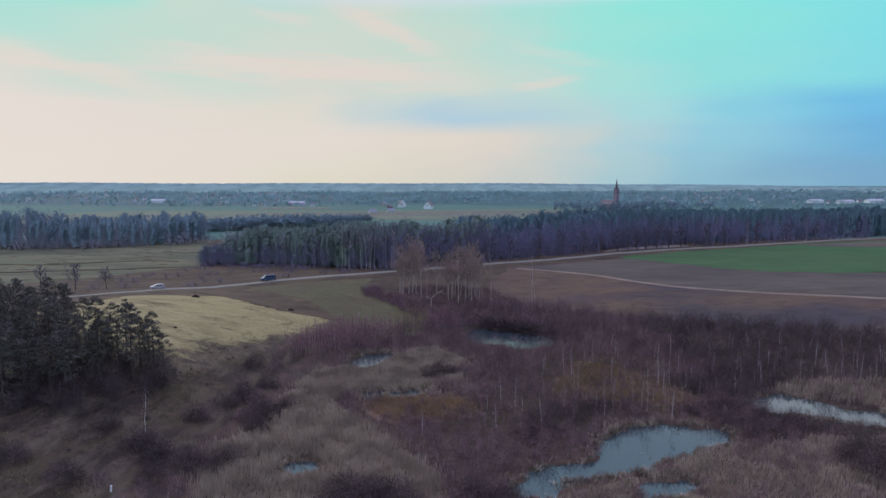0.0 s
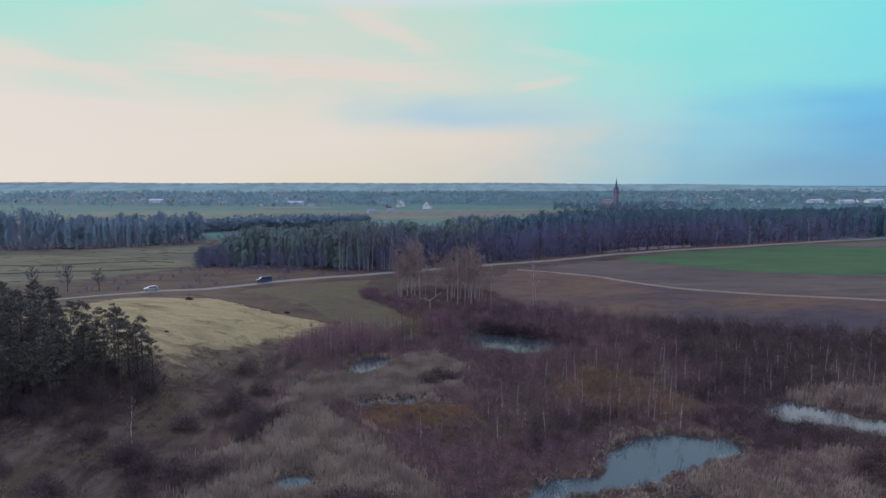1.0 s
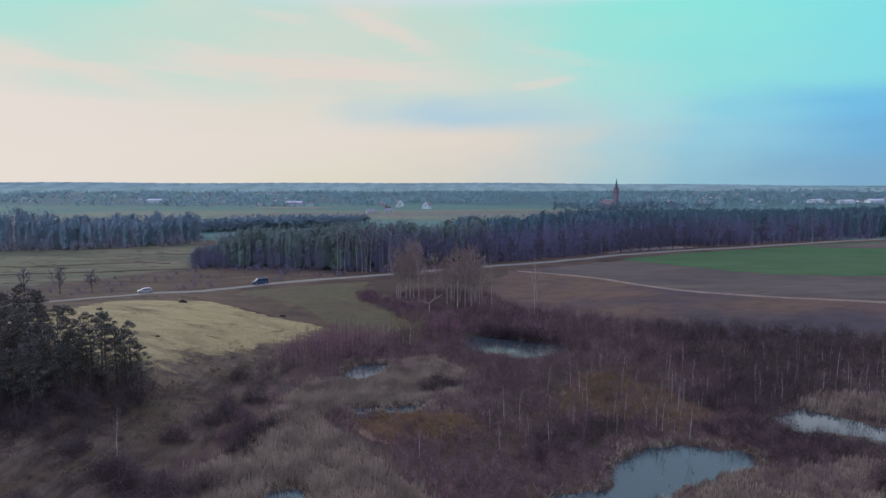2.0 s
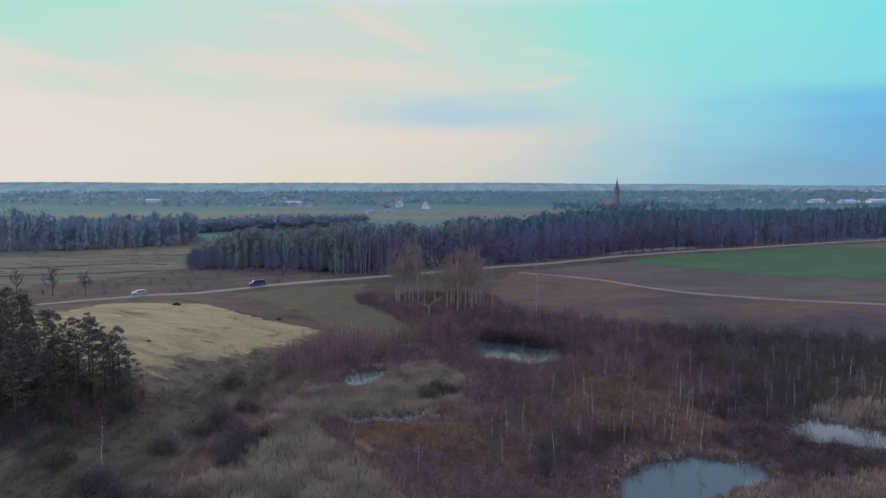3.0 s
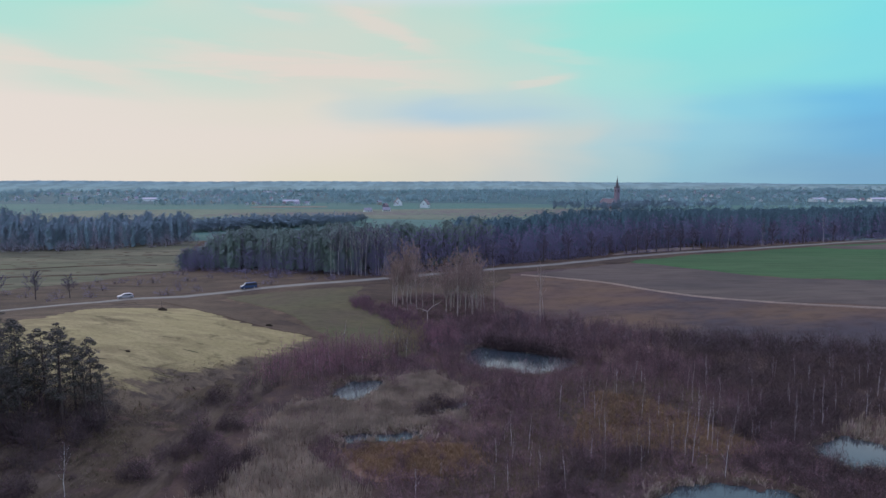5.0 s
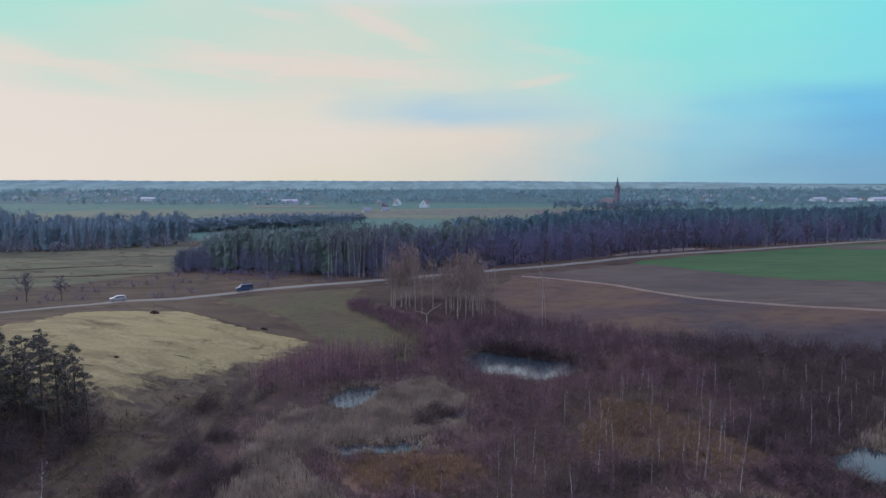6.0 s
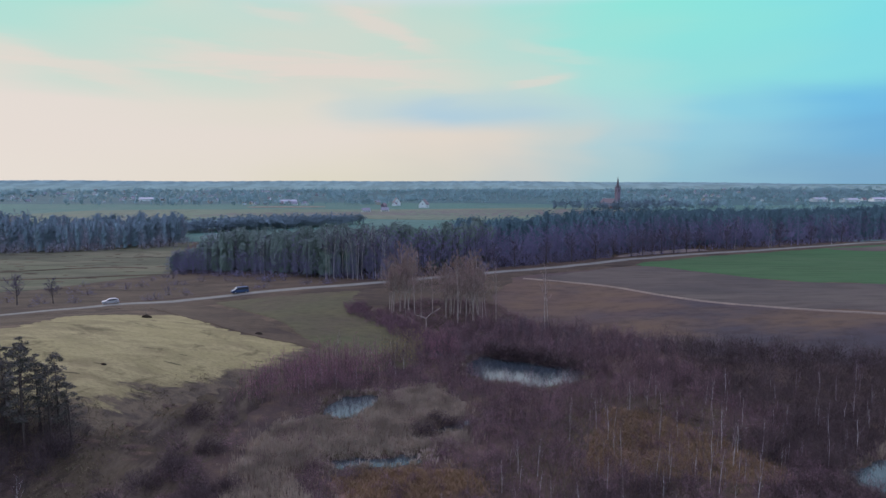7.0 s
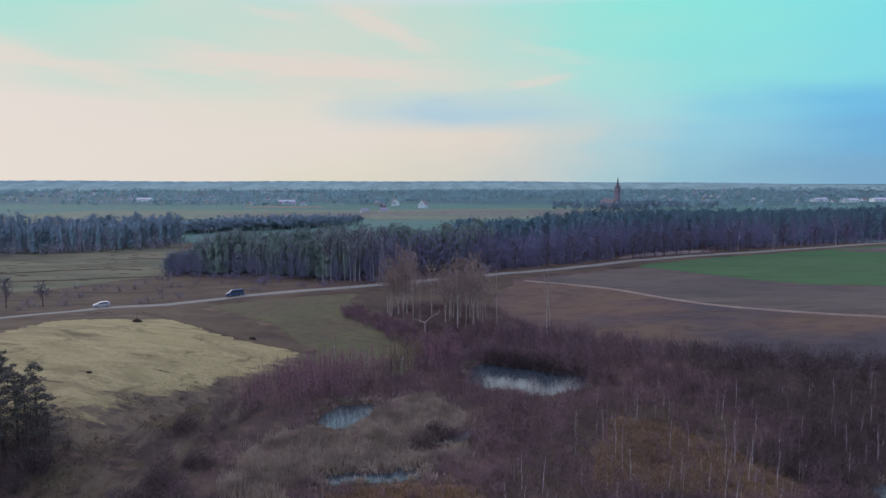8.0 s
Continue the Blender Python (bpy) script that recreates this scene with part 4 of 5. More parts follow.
low_bare = [bare_tree(70 + k, h, 0.007, 0.08, 0.20, 14, 4, 9, 0.13, 0.8, 3) for k, h in enumerate((15.0, 17.0, 16.0, 18.0))]
road_line = curve_through(ROAD, 8, False)


def from_road(pts):
    return np.min([np.hypot(pts[:, 0] - a, pts[:, 1] - b) for a, b in road_line], 0)


pts = scatter(FOREST_WEST, 720, r, 0, 1.9)
front = from_road(pts)
place = rows_for(pts, r, 4, (0.7, 1.5), (0.80, 1.10))
place[:, 5] *= np.clip((pts[:, 0] + 112) / 24, 0.5, 1.0)
pick = np.where(pts[:, 0] < -44 + 10 * waves(pts[:, 0], pts[:, 1], 9), r.uniform(size=len(pts)) < 0.74, (front > 19) & (r.uniform(size=len(pts)) < 0.85))
place[:, 5] *= 0.82 + 0.06 * smooth01((pts[:, 0] + 60) / 30)
place[~pick, 5] *= 0.9
joined("pine_wood", low_pines, place[pick], [M_BARK_PINE, M_NEEDLE_HAZED], "dense dark green pine wood edge across the road", "wood")
joined("bare_wood", low_bare, place[~pick], [M_BARK_DARK, M_TWIG_FOREST_HAZED], "leafless brown trees mixed into the pine wood", "wood")
sheet("wood_clearing", [(70.7, 273.7), (86.2, 282.4), (112.1, 295.3), (117.3, 299.6), (110.4, 303.1), (86.2, 291.0), (74.2, 280.6)], M_TUFTGROUND, "pale sandy clearing behind the roadside trees", 0.3, 0.8)
EAST_CORNER = [(14, 243), (48, 262), (69, 277), (79, 288), (110, 305), (126, 304), (150, 314), (150, 372), (100, 352), (52, 322), (8, 288), (2, 258)]
pts = scatter(EAST_CORNER, 620, r, 0, 2.1)
pts = np.r_[pts, clear_of(scatter(FOREST_EAST, 1100, r, 0, 2.5), [EAST_CORNER])]
front = from_road(pts)
place = rows_for(pts, r, 4, (0.85, 1.2), (0.88, 1.12))
pick = (front > 27) & (r.uniform(size=len(pts)) < 0.88)
place[:, 5] *= 0.80 + 0.10 * smooth01((pts[:, 0] - 25) / 30)
place[~pick, 5] *= 0.86
joined("pine_wood", low_pines, place[pick], [M_BARK_PINE, M_NEEDLE_HAZED_EAST], "dark pine wood behind bare trees along the road", "wood")
joined("bare_wood", low_bare, place[~pick], [M_TWIG_FOREST_HAZED, M_TWIG_FOREST_HAZED], "leafless dark brown roadside wood", "wood")
# young bare growth hides the feet of the woods
pts = scatter([(-105, 267), (-71, 255), (-36, 229), (-17, 222), (-15, 227), (-36, 236), (-71, 263), (-104, 274)], 170, r)
joined("bare_wood", low_bare, rows_for(pts, r, 4, (0.5, 0.8), (0.34, 0.62)), [M_TWIG_FOREST_HAZED, M_TWIG_FOREST_HAZED], "young leafless trees along the pine wood's foot", "wood")
pts = scatter([(-420, 330), (-300, 328), (-202, 338), (-164, 354), (-150, 372), (-160, 372), (-205, 348), (-300, 340), (-420, 342)], 190, r)
joined("bare_wood", low_bare, rows_for(pts[waves(pts[:, 0], pts[:, 1], 12.0, 0.5) > -0.3], r, 4, (0.55, 0.95), (0.4, 0.8)), [M_TWIG_HAZED, M_TWIG_HAZED], "young leafless trees before the meadow wood", "wood")
# birches at the wood's edge
birches = [plant_thing("birch_tree", bare_tree(80 + k, h, 0.0036, 0.42, 0.14, 18, 5, 8, 0.07, 1.2), M_BARK_BIRCH, M_TWIG_ROAD, "tall white-stemmed birch at the edge of the pine wood", "tree", "birches at the wood edge") for k, h in enumerate((17.0, 16.0, 18.0))]
set_out(birches, np.array([(-36.9 + 1.63 * k + r.uniform(-1.3, 1.3), 230.2 - 0.52 * k + r.uniform(-3.0, 2.5)) for k in range(13)]), r, 0.88, 1.06)
set_out([copy_thing(birches[k], Matrix()) for k in range(3)], np.array([(-64.5, 253.2), (-62.8, 251.4), (129.4, 300.5), (147.6, 305.9), (149.0, 307.2), (187.1, 325.4)]), r, 0.7, 0.9)
# brush before the wood
brush = [shrub(90 + k, 3.2, 2.0, 10, 8, 0.06, 0.07) for k in range(4)]
pts = np.r_[scatter([(-103.9, 261.7), (-17.5, 219.8), (17.2, 234.9), (19.0, 243.5), (-17.5, 226.8), (-103.9, 269.7)], 110, r), scatter([(19.0, 242.7), (67.3, 270.3), (67.3, 276.3), (19.0, 248.7)], 70, r), scatter([(122.5, 296.2), (251.3, 369.5), (257.9, 386.6), (122.5, 302.2)], 90, r)]
tall_brush = np.r_[scatter([(17.2, 244.4), (67.3, 272.9), (67.3, 279.8), (17.2, 252.2)], 70, r), scatter([(72.4, 283.2), (110.4, 303.1), (110.6, 309.7), (72.4, 289.3)], 50, r), scatter([(119.0, 298.7), (291.3, 398.5), (296.6, 415.5), (119.1, 305.9)], 130, r)]
joined("wood_underbrush", brush, rows_for(tall_brush, r, 4, (1.0, 1.5), (1.0, 1.9)), [M_BARK_DARK, M_TWIG_FOREST_HAZED], "tall leafless underbrush along the roadside wood", "brush")
pts = np.r_[pts, scatter([(-149.7, 204.6), (-103.9, 255.7), (-35.9, 225.7), (-17.5, 216.4), (-58.1, 214.6), (-109.6, 194.4)], 46, r), scatter([(72.4, 272.9), (113.9, 293.6), (115.6, 297.0), (74.2, 277.2)], 16, r)]
joined("wood_edge_brush", brush, rows_for(pts, r, 4, (0.8, 1.3), (0.5, 1.2)), [M_BARK_DARK, M_TWIG_FOREST_HAZED], "low leafless brush along the wood edge", "brush")
# wood beyond the wet meadow, and woods farther off
pts = scatter([(-420, 335), (-300, 332), (-202, 342), (-164, 358), (-148, 386), (-158, 428), (-184, 430), (-230, 400), (-420, 400)], 560, r, 0, 3.2)
place = rows_for(pts, r, 4, (0.9, 1.3), (0.9, 1.18))
place[:, 5] *= 1.0 - 0.2 * smooth01((pts[:, 0] + 250) / 40)
pick = r.uniform(size=len(pts)) < np.where(pts[:, 0] > -230, 0.85, 0.55)
joined("pine_wood", low_pines, place[pick], [M_NEEDLE_HAZED_FAR, M_NEEDLE_HAZED_FAR], "dark wood of pines beyond the wet meadow", "wood")
joined("bare_wood", low_bare, place[~pick], [M_TWIG_HAZED, M_TWIG_HAZED], "leafless trees in the wood beyond the meadow", "wood")
pts = np.r_[scatter([(-420, 326), (-240, 326), (-170, 344), (-150, 362), (-240, 340), (-420, 338)], 120, r), scatter([(-158, 350), (-120, 400), (-130, 430), (-150, 400)], 30, r)]
joined("meadow_brush", brush, rows_for(pts, r, 4, (1.2, 1.9), (1.2, 2.4)), [M_BARK_DARK, M_TWIG_HAZED], "leafless bushes in front of the meadow wood", "brush")
lump = []
for k in range(4):
    g = Geo(120 + k)
    g.limb([(0, 0, -0.5), (0, 0, 5)], [0.3, 0.15], 0, 3)
    for j in range(6):
        g.tuft(g.r.normal(size=3) * (1.1, 1.1, 1.5) + (0, 0, 4.2), g.r.uniform(1.2, 2.0, 3), 16, 0.62)
    lump.append(g.arrays())
# foliage a kilometre off, with the pale haze painted into its base colour
M_FARWOOD_HAZED = leafy("hazed_far_wood", (0.325, 0.529, 0.514), (0.366, 0.573, 0.549), single=0.2, soft=0.85)
pts = scatter([(-172, 452), (-80, 520), (-60, 560), (-150, 520), (-180, 480)], 300, r, 0, 2.6)
joined("outlying_grove", lump, rows_for(pts, r, 4, (1.1, 1.7), (0.85, 1.3)), [M_NEEDLE_HAZED_FAR, M_NEEDLE_HAZED_FAR], "small dark grove behind the pine wood", "wood")
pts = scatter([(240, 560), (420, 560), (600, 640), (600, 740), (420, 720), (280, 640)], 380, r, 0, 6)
joined("outlying_woods", lump, rows_for(pts, r, 4, (0.9, 1.3), (0.75, 1.0)), [M_BARK_DARK, M_FARWOOD_HAZED], "small blue-grey woods in the distance", "wood")
villages = [[(-980, 1000), (-420, 960), (-220, 1080), (-140, 1350), (-300, 1900), (-1300, 1900)], [(180, 900), (320, 780), (700, 860), (1000, 980), (1450, 1900), (500, 1900), (250, 1300)], [(-140, 960), (60, 1020), (120, 1150), (-40, 1250), (-160, 1100)]]


def belts(poly, clumps, each, long, deep):
    """Trees in hedgerows and clumps that run across the land."""
    heart = scatter(poly, clumps, r)
    return np.repeat(heart, each, 0) + r.normal(size=(len(heart) * each, 2)) * (long, deep)


pts = np.r_[belts(villages[0], 70, 18, 30, 26), belts(villages[1], 90, 18, 34, 26), belts(villages[2], 8, 12, 20, 14), belts([(-160, 1120), (330, 1120), (420, 1900), (-350, 1900)], 50, 16, 40, 28), scatter([(-420, 950), (-100, 985), (-100, 1000), (-420, 970)], 60, r), scatter([(20, 1180), (70, 1190), (70, 1215), (20, 1205)], 40, r)]
grove = rows_for(scatter([(140, 790), (205, 770), (290, 785), (360, 830), (340, 960), (160, 940)], 150, r), r, 4, (0.9, 1.4), (0.6, 1.4))
grove = np.r_[grove, rows_for(scatter([(180, 782), (200, 764), (264, 774), (264, 812), (215, 816)], 46, r), r, 4, (0.9, 1.4), (0.9, 1.6))]
joined("churchyard_trees", lump, grove, [M_NEEDLE_HAZED_FAR, M_NEEDLE_HAZED_FAR], "hazy blue-grey trees round the church", "trees")
joined("village_trees", lump, rows_for(pts, r, 4, (0.9, 1.5), (0.5, 1.5)), [M_FARWOOD_HAZED, M_FARWOOD_HAZED], "grey-blue trees among the distant village houses", "trees")

# ridges of far wooded hills, air haze painted in by pale tone and glow
def ridge(name, far, crest, slope, sink, seed, tone, haze_glow, label):
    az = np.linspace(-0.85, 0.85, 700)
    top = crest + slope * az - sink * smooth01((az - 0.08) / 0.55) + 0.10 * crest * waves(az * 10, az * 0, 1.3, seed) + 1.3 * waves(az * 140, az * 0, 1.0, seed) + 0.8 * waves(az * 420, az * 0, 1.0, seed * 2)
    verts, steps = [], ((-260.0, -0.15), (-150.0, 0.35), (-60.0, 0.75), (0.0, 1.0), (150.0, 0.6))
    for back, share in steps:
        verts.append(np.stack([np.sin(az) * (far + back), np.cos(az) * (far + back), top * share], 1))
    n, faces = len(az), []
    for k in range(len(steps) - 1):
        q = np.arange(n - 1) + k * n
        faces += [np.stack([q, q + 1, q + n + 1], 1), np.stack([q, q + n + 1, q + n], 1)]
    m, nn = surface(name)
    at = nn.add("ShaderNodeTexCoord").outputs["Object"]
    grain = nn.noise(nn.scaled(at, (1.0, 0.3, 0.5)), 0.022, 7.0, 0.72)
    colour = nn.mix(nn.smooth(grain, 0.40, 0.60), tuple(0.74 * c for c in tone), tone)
    # the hills emit their own colour in place of hazy air
    finish(nn, colour, 1.0, spec=0.0, Emission_Strength=haze_glow)
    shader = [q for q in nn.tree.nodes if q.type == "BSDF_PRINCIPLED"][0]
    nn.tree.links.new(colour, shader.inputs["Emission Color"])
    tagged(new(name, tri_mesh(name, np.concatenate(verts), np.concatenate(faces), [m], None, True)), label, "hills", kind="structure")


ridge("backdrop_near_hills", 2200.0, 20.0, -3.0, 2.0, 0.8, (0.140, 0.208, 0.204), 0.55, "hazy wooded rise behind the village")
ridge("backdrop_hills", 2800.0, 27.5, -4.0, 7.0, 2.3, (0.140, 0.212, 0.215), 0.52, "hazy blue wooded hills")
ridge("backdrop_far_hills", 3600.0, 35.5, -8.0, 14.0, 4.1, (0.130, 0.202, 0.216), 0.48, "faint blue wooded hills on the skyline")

# ---------------------------------------------------------------- roadside trees
road_trees = [plant_thing("roadside_tree", bare_tree(130 + k, h, 0.020, 0.26, 0.32, 19, 8, 11, 0.07, 0.75, stems=1), M_BARK_DARK, M_TWIG_ROAD, "leafless spreading tree beside the road", "tree", "roadside trees") for k, h in enumerate((9.5, 10.5, 9.0))]
spots = [(-134.4, 208.7), (-118.8, 201.7), (-109.3, 202.7)]
line = curve_through(ROAD, 14, False)
for x0, far in ((21, 6.1), (29, 6.1), (41, 6.5), (52, 7.0), (62, 6.1), (71, 7.0), (79, 6.1), (84, 6.1), (89, 6.1), (94, 6.5), (100, 6.1), (106, 6.1), (113, 6.5), (127, 6.1), (138, 6.5), (157, 6.1), (178, 6.1), (201, 6.1)):
    y0 = np.interp(x0, line[:, 0], line[:, 1])
    spots.append((x0 - far * 0.45, y0 + far * 0.9))
set_out(road_trees, np.array(spots), r, scales=[0.78, 0.80, 0.76] + list(r.uniform(0.87, 1.13, len(spots) - 3)))

# ---------------------------------------------------------------- tall bare trees by the marsh edge
tall = [plant_thing("tall_bare_tree", bare_tree(150 + k, h, 0.0082, 0.36, 0.22, 26, 7, 12, 0.046, 0.95, stems=st), M_BARK_TALL, M_TWIG_TALL, "tall leafless aspen with pale trunk and brown crown", "tree", "tall trees at the marsh edge") for k, (h, st) in enumerate(((15.5, 1), (14.0, 2), (16.5, 2), (13.5, 1)))]
set_out(tall, np.array([(-12.5, 181.0), (-10.2, 180.3), (-9.0, 183.1), (-6.2, 177.4), (-1.9, 181.8), (1.3, 176.7), (3.2, 180.0), (4.2, 176.8), (6.5, 178.8), (8.1, 177.1), (9.4, 180.5)]), r, 0.82, 1.06)
set_out([copy_thing(q, Matrix()) for q in tall], np.array([(5.2, 181.4), (7.4, 182.6), (-11.6, 178.6), (2.4, 178.4), (10.3, 178.2), (-7.9, 181.2)]), np.random.default_rng(5), 0.72, 1.0)
slim = [plant_thing("slim_birch", bare_tree(160 + k, h, 0.0048, 0.45, 0.11, 14, 4, 7, 0.04, 1.4), M_BARK_TALL, M_TWIG_TALL, "slender white-stemmed birch at the marsh edge", "tree", "slim birches") for k, h in enumerate((16.0, 13.0, 11.0))]
set_out(slim, np.array([(9.9, 178.3), (11.1, 177.2), (8.1, 175.2), (24.0, 168.8), (25.1, 169.9), (-4.4, 175.6), (4.1, 173.6), (6.0, 173.5), (-8.3, 175.6), (13.3, 176.0)]), r, 0.85, 1.05)

low_brush = [shrub(165 + k, 1.3, 1.0, 7, 24, 0.035, 0.04, bent=False) for k in range(3)]
pts = scatter([(-13.8, 180.1), (-8.5, 171.4), (-2.0, 163.6), (11.9, 168.7), (23.7, 170.3), (19.3, 179.9), (14.9, 189.5), (3.6, 193.5), (-9.1, 188.2)], 260, r, 0, 1.2)
joined("tree_foot_brush", low_brush, rows_for(pts, r, 3, (0.9, 1.4), (0.6, 1.5)), [M_BARK_DARK, M_TWIG], "low leafless brush at the foot of the tall trees", "brush")
# broken birch with two pale limbs
g = Geo(171)
g.limb([(0, 0, -0.3), (0.1, 0, 1.6), (0.05, 0.1, 3.0)], [0.12, 0.10, 0.09], 0, 6)
g.limb([(0.05, 0.1, 2.9), (1.4, 0.1, 4.2), (2.9, 0.3, 4.9), (3.6, 0.3, 5.6)], [0.09, 0.075, 0.06, 0.03], 0, 6)
g.limb([(0.05, 0.1, 2.9), (-1.2, 0, 3.5), (-2.5, -0.2, 3.7)], [0.10, 0.07, 0.03], 0, 5)
g.limb([(1.4, 0.1, 4.2), (2.0, -0.4, 4.2)], [0.05, 0.02], 0, 4)
snag = plant_thing("broken_birch", g.arrays(), M_BARK_TALL, M_TWIG, "broken pale birch with two bent limbs", "dead tree")
snag.matrix_basis = pose(-3.3, 167.4, float(height(-3.3, 167.4)))

# ---------------------------------------------------------------- thickets of the marsh
NOT_SCRUB = [curve_through(q, 4) for q in PONDS] + [REEDBED_SOUTH, REEDBED_MID, REEDBED_EAST, REEDBED_FAR, SEDGE_WEST, SEDGE_EAST]
scrub = [shrub(200 + k, h, w, 7, 29, 0.045, 0.036, bent=False) for k, (h, w) in enumerate(((2.2, 1.3), (2.8, 1.5), (1.8, 1.3), (3.2, 1.4), (2.5, 1.7), (1.5, 1.0)))]
pts = clear_of(clear_of(scatter(MARSH, 4600, r, 0.0, 1.25), NOT_SCRUB, 0.2), NOT_SCRUB[2:8], 0.8)
pts = pts[[min(away(q, np.array([a]), np.array([b + 2.2]))[0] for q in NOT_SCRUB[0:6]) > 0.3 for a, b in pts]]
pts = pts[(pts[:, 0] < 105) & (pts[:, 1] > 58)]
thin = waves(pts[:, 0], pts[:, 1], 7.0, 2.2)
pts = pts[(thin > -0.45) | (r.uniform(size=len(pts)) < 0.45)]
pts = pts[(pts[:, 0] > -21) | (r.uniform(size=len(pts)) < 0.13)]
YOUNG_WOOD = [(-2, 84), (5, 98), (15, 110), (22, 126), (40, 126), (46, 108), (40, 96), (26, 90), (10, 84)]
pts = pts[(away(YOUNG_WOOD, pts[:, 0], pts[:, 1]) > 0) | (r.uniform(size=len(pts)) < 0.42)]
order = np.argsort(np.hypot(pts[:, 0], pts[:, 1]))
near, rest = pts[order[:260]], pts[order[260:]]
shrubs = [plant_thing("willow_shrub", a, M_BARK_DARK, M_TWIG, "leafless grey-brown willow shrub in the marsh", "shrub", "marsh shrubs", ("stem", "crown")) for a in scrub]
set_out(shrubs, near, r, 0.7, 1.25)
place = rows_for(rest, r, 6, (0.85, 1.3), (0.7, 1.25))
place[:, 5] *= 1 + 0.45 * smooth01((rest[:, 1] - 100) / 40) * (rest[:, 0] > 0)
deep = (rest[:, 0] > 46 + 8 * waves(rest[:, 0], rest[:, 1], 6.0, 0.7))
joined("willow_scrub", scrub, place[deep], [M_BARK_DARK, M_TWIG_DARK], "thick dark willow scrub round the eastern pond", "scrub")
joined("willow_scrub", scrub, place[~deep], [M_BARK_DARK, M_TWIG], "thick leafless purple-brown willow scrub of the marsh", "scrub")
pts = scatter([(-60, 0), (-60, 54), (70, 54), (70, 0)], 160, r, 0.0, 2.5)
joined("willow_scrub", scrub, rows_for(pts, r, 6, (0.85, 1.3), (0.7, 1.25)), [M_BARK_DARK, M_TWIG], "leafless willow scrub on the near marsh", "scrub")
# sparse bushes inside the reed and on the sedge
pts = np.r_[scatter(REEDBED_MID, 26, r, 1.0), scatter(SEDGE_EAST, 40, r), scatter(SEDGE_WEST, 26, r), scatter(REEDBED_EAST, 230, r, 0.5), scatter(REEDBED_FAR, 100, r, 0.5)]
joined("scattered_bushes", scrub, rows_for(clear_of(pts, NOT_SCRUB[:8], 0.6), r, 6, (0.5, 0.9), (0.5, 0.9)), [M_BARK_DARK, M_TWIG], "scattered small leafless bushes in reed and sedge", "scrub")
between = np.r_[scatter([(38.6, 105.6), (49.3, 115.6), (62.1, 118.4), (58.0, 105.5), (51.6, 100.2), (48.6, 97.0), (48.4, 92.5), (51.8, 90.5), (54.5, 87.5), (50.5, 83.0), (41.5, 82.0), (41.5, 87.2), (38.0, 91.0), (37.4, 93.6)], 210, r, 0, 0.9), scatter([(16.1, 93.7), (21.9, 99.3), (29.3, 100.2), (33.0, 95.4), (24.0, 92.7), (12.0, 80.1), (8.0, 86.0)], 110, r, 0, 1.0)]
joined("dark_willow_scrub", scrub, rows_for(clear_of(between, NOT_SCRUB, 0.5), r, 6, (0.9, 1.3), (0.7, 1.1)), [M_BARK_DARK, M_TWIG_DARK], "dark dense willow scrub between the ponds", "scrub")
banks = np.concatenate([loop + (loop - loop.mean(0)) / np.linalg.norm(loop - loop.mean(0), axis=1)[:, None] * r.uniform(0.4, 2.2, len(loop))[:, None] for loop in (curve_through(POND_LARGE, 9), curve_through(POND_EAST, 9), curve_through(POND_SMALL, 6))])
joined("bank_brush", scrub, rows_for(clear_of(banks, NOT_SCRUB[:8], 0.3), r, 6, (0.45, 0.8), (0.22, 0.45)), [M_BARK_DARK, M_TWIG], "low reddish brush and tussocks on the pond banks", "scrub")
# round dark bushes
round_bushes = [plant_thing("round_bush", shrub(220 + k, 2.6, 2.4, 16, 150, 0.05, 0.042, bent=False, spiky=0.55), M_BARK_DARK, M_TWIG_DARK, "dense rounded dark leafless willow bush", "shrub", "round bushes", ("stem", "crown")) for k in range(3)]
spots = np.array([(-35.2, 115.8), (-26.2, 91.5), (-27.8, 94.0), (-28.4, 89.6), (-33.5, 101.0), (-0.4, 114.6), (1.6, 113.2), (-31.5, 97.5), (-34.2, 94.6), (-30.0, 105.5), (-24.0, 94.2), (-36.5, 90.0), (-63.6, 91.3), (-2.5, 110.0), (-27.0, 87.0),
                  (-10.6, 66.2), (-8.2, 67.0), (-5.6, 66.4), (-7.4, 64.4), (-11.6, 63.0), (-4.2, 63.4), (3.4, 66.8), (5.8, 65.6), (7.2, 63.4), (51.0, 75.6), (53.6, 77.2), (54.6, 73.8), (51.6, 71.8), (57.0, 76.0), (58.0, 72.0), (55.4, 69.6), (60.5, 78.0),
                  (-32.1, 75.4), (-29.0, 73.8), (-35.4, 76.5), (-40.1, 80.3), (-37.5, 78.2), (-26.4, 75.6), (-44.0, 70.0), (-52.0, 73.0), (-34.0, 71.0), (-46.5, 84.0)])
set_out(round_bushes, spots, r, scales=np.array([1.0] * 15 + [1.25] * 17 + [1.15] * 10) * r.uniform(0.85, 1.1, len(spots)))
# bushes overhanging the wooded pond
shore = curve_through(POND_WOOD, 6)
shore_bushes = [plant_thing("shore_bush", shrub(226 + k, 1.9, 1.5, 9, 60, 0.04, 0.036, bent=False), M_BARK_DARK, M_TWIG_DARK, "dark leafless bush overhanging the pond bank", "shrub", "shore bushes", ("stem", "crown")) for k in range(3)]
out = shore - shore.mean(0)
out /= np.linalg.norm(out, axis=1)[:, None]
bank_spots = shore + out * r.uniform(0.3, 1.4, len(shore))[:, None]
set_out(shore_bushes, bank_spots[(bank_spots[:, 1] > 139) & (bank_spots[:, 0] > 10.5)], r, 1.0, 1.9)
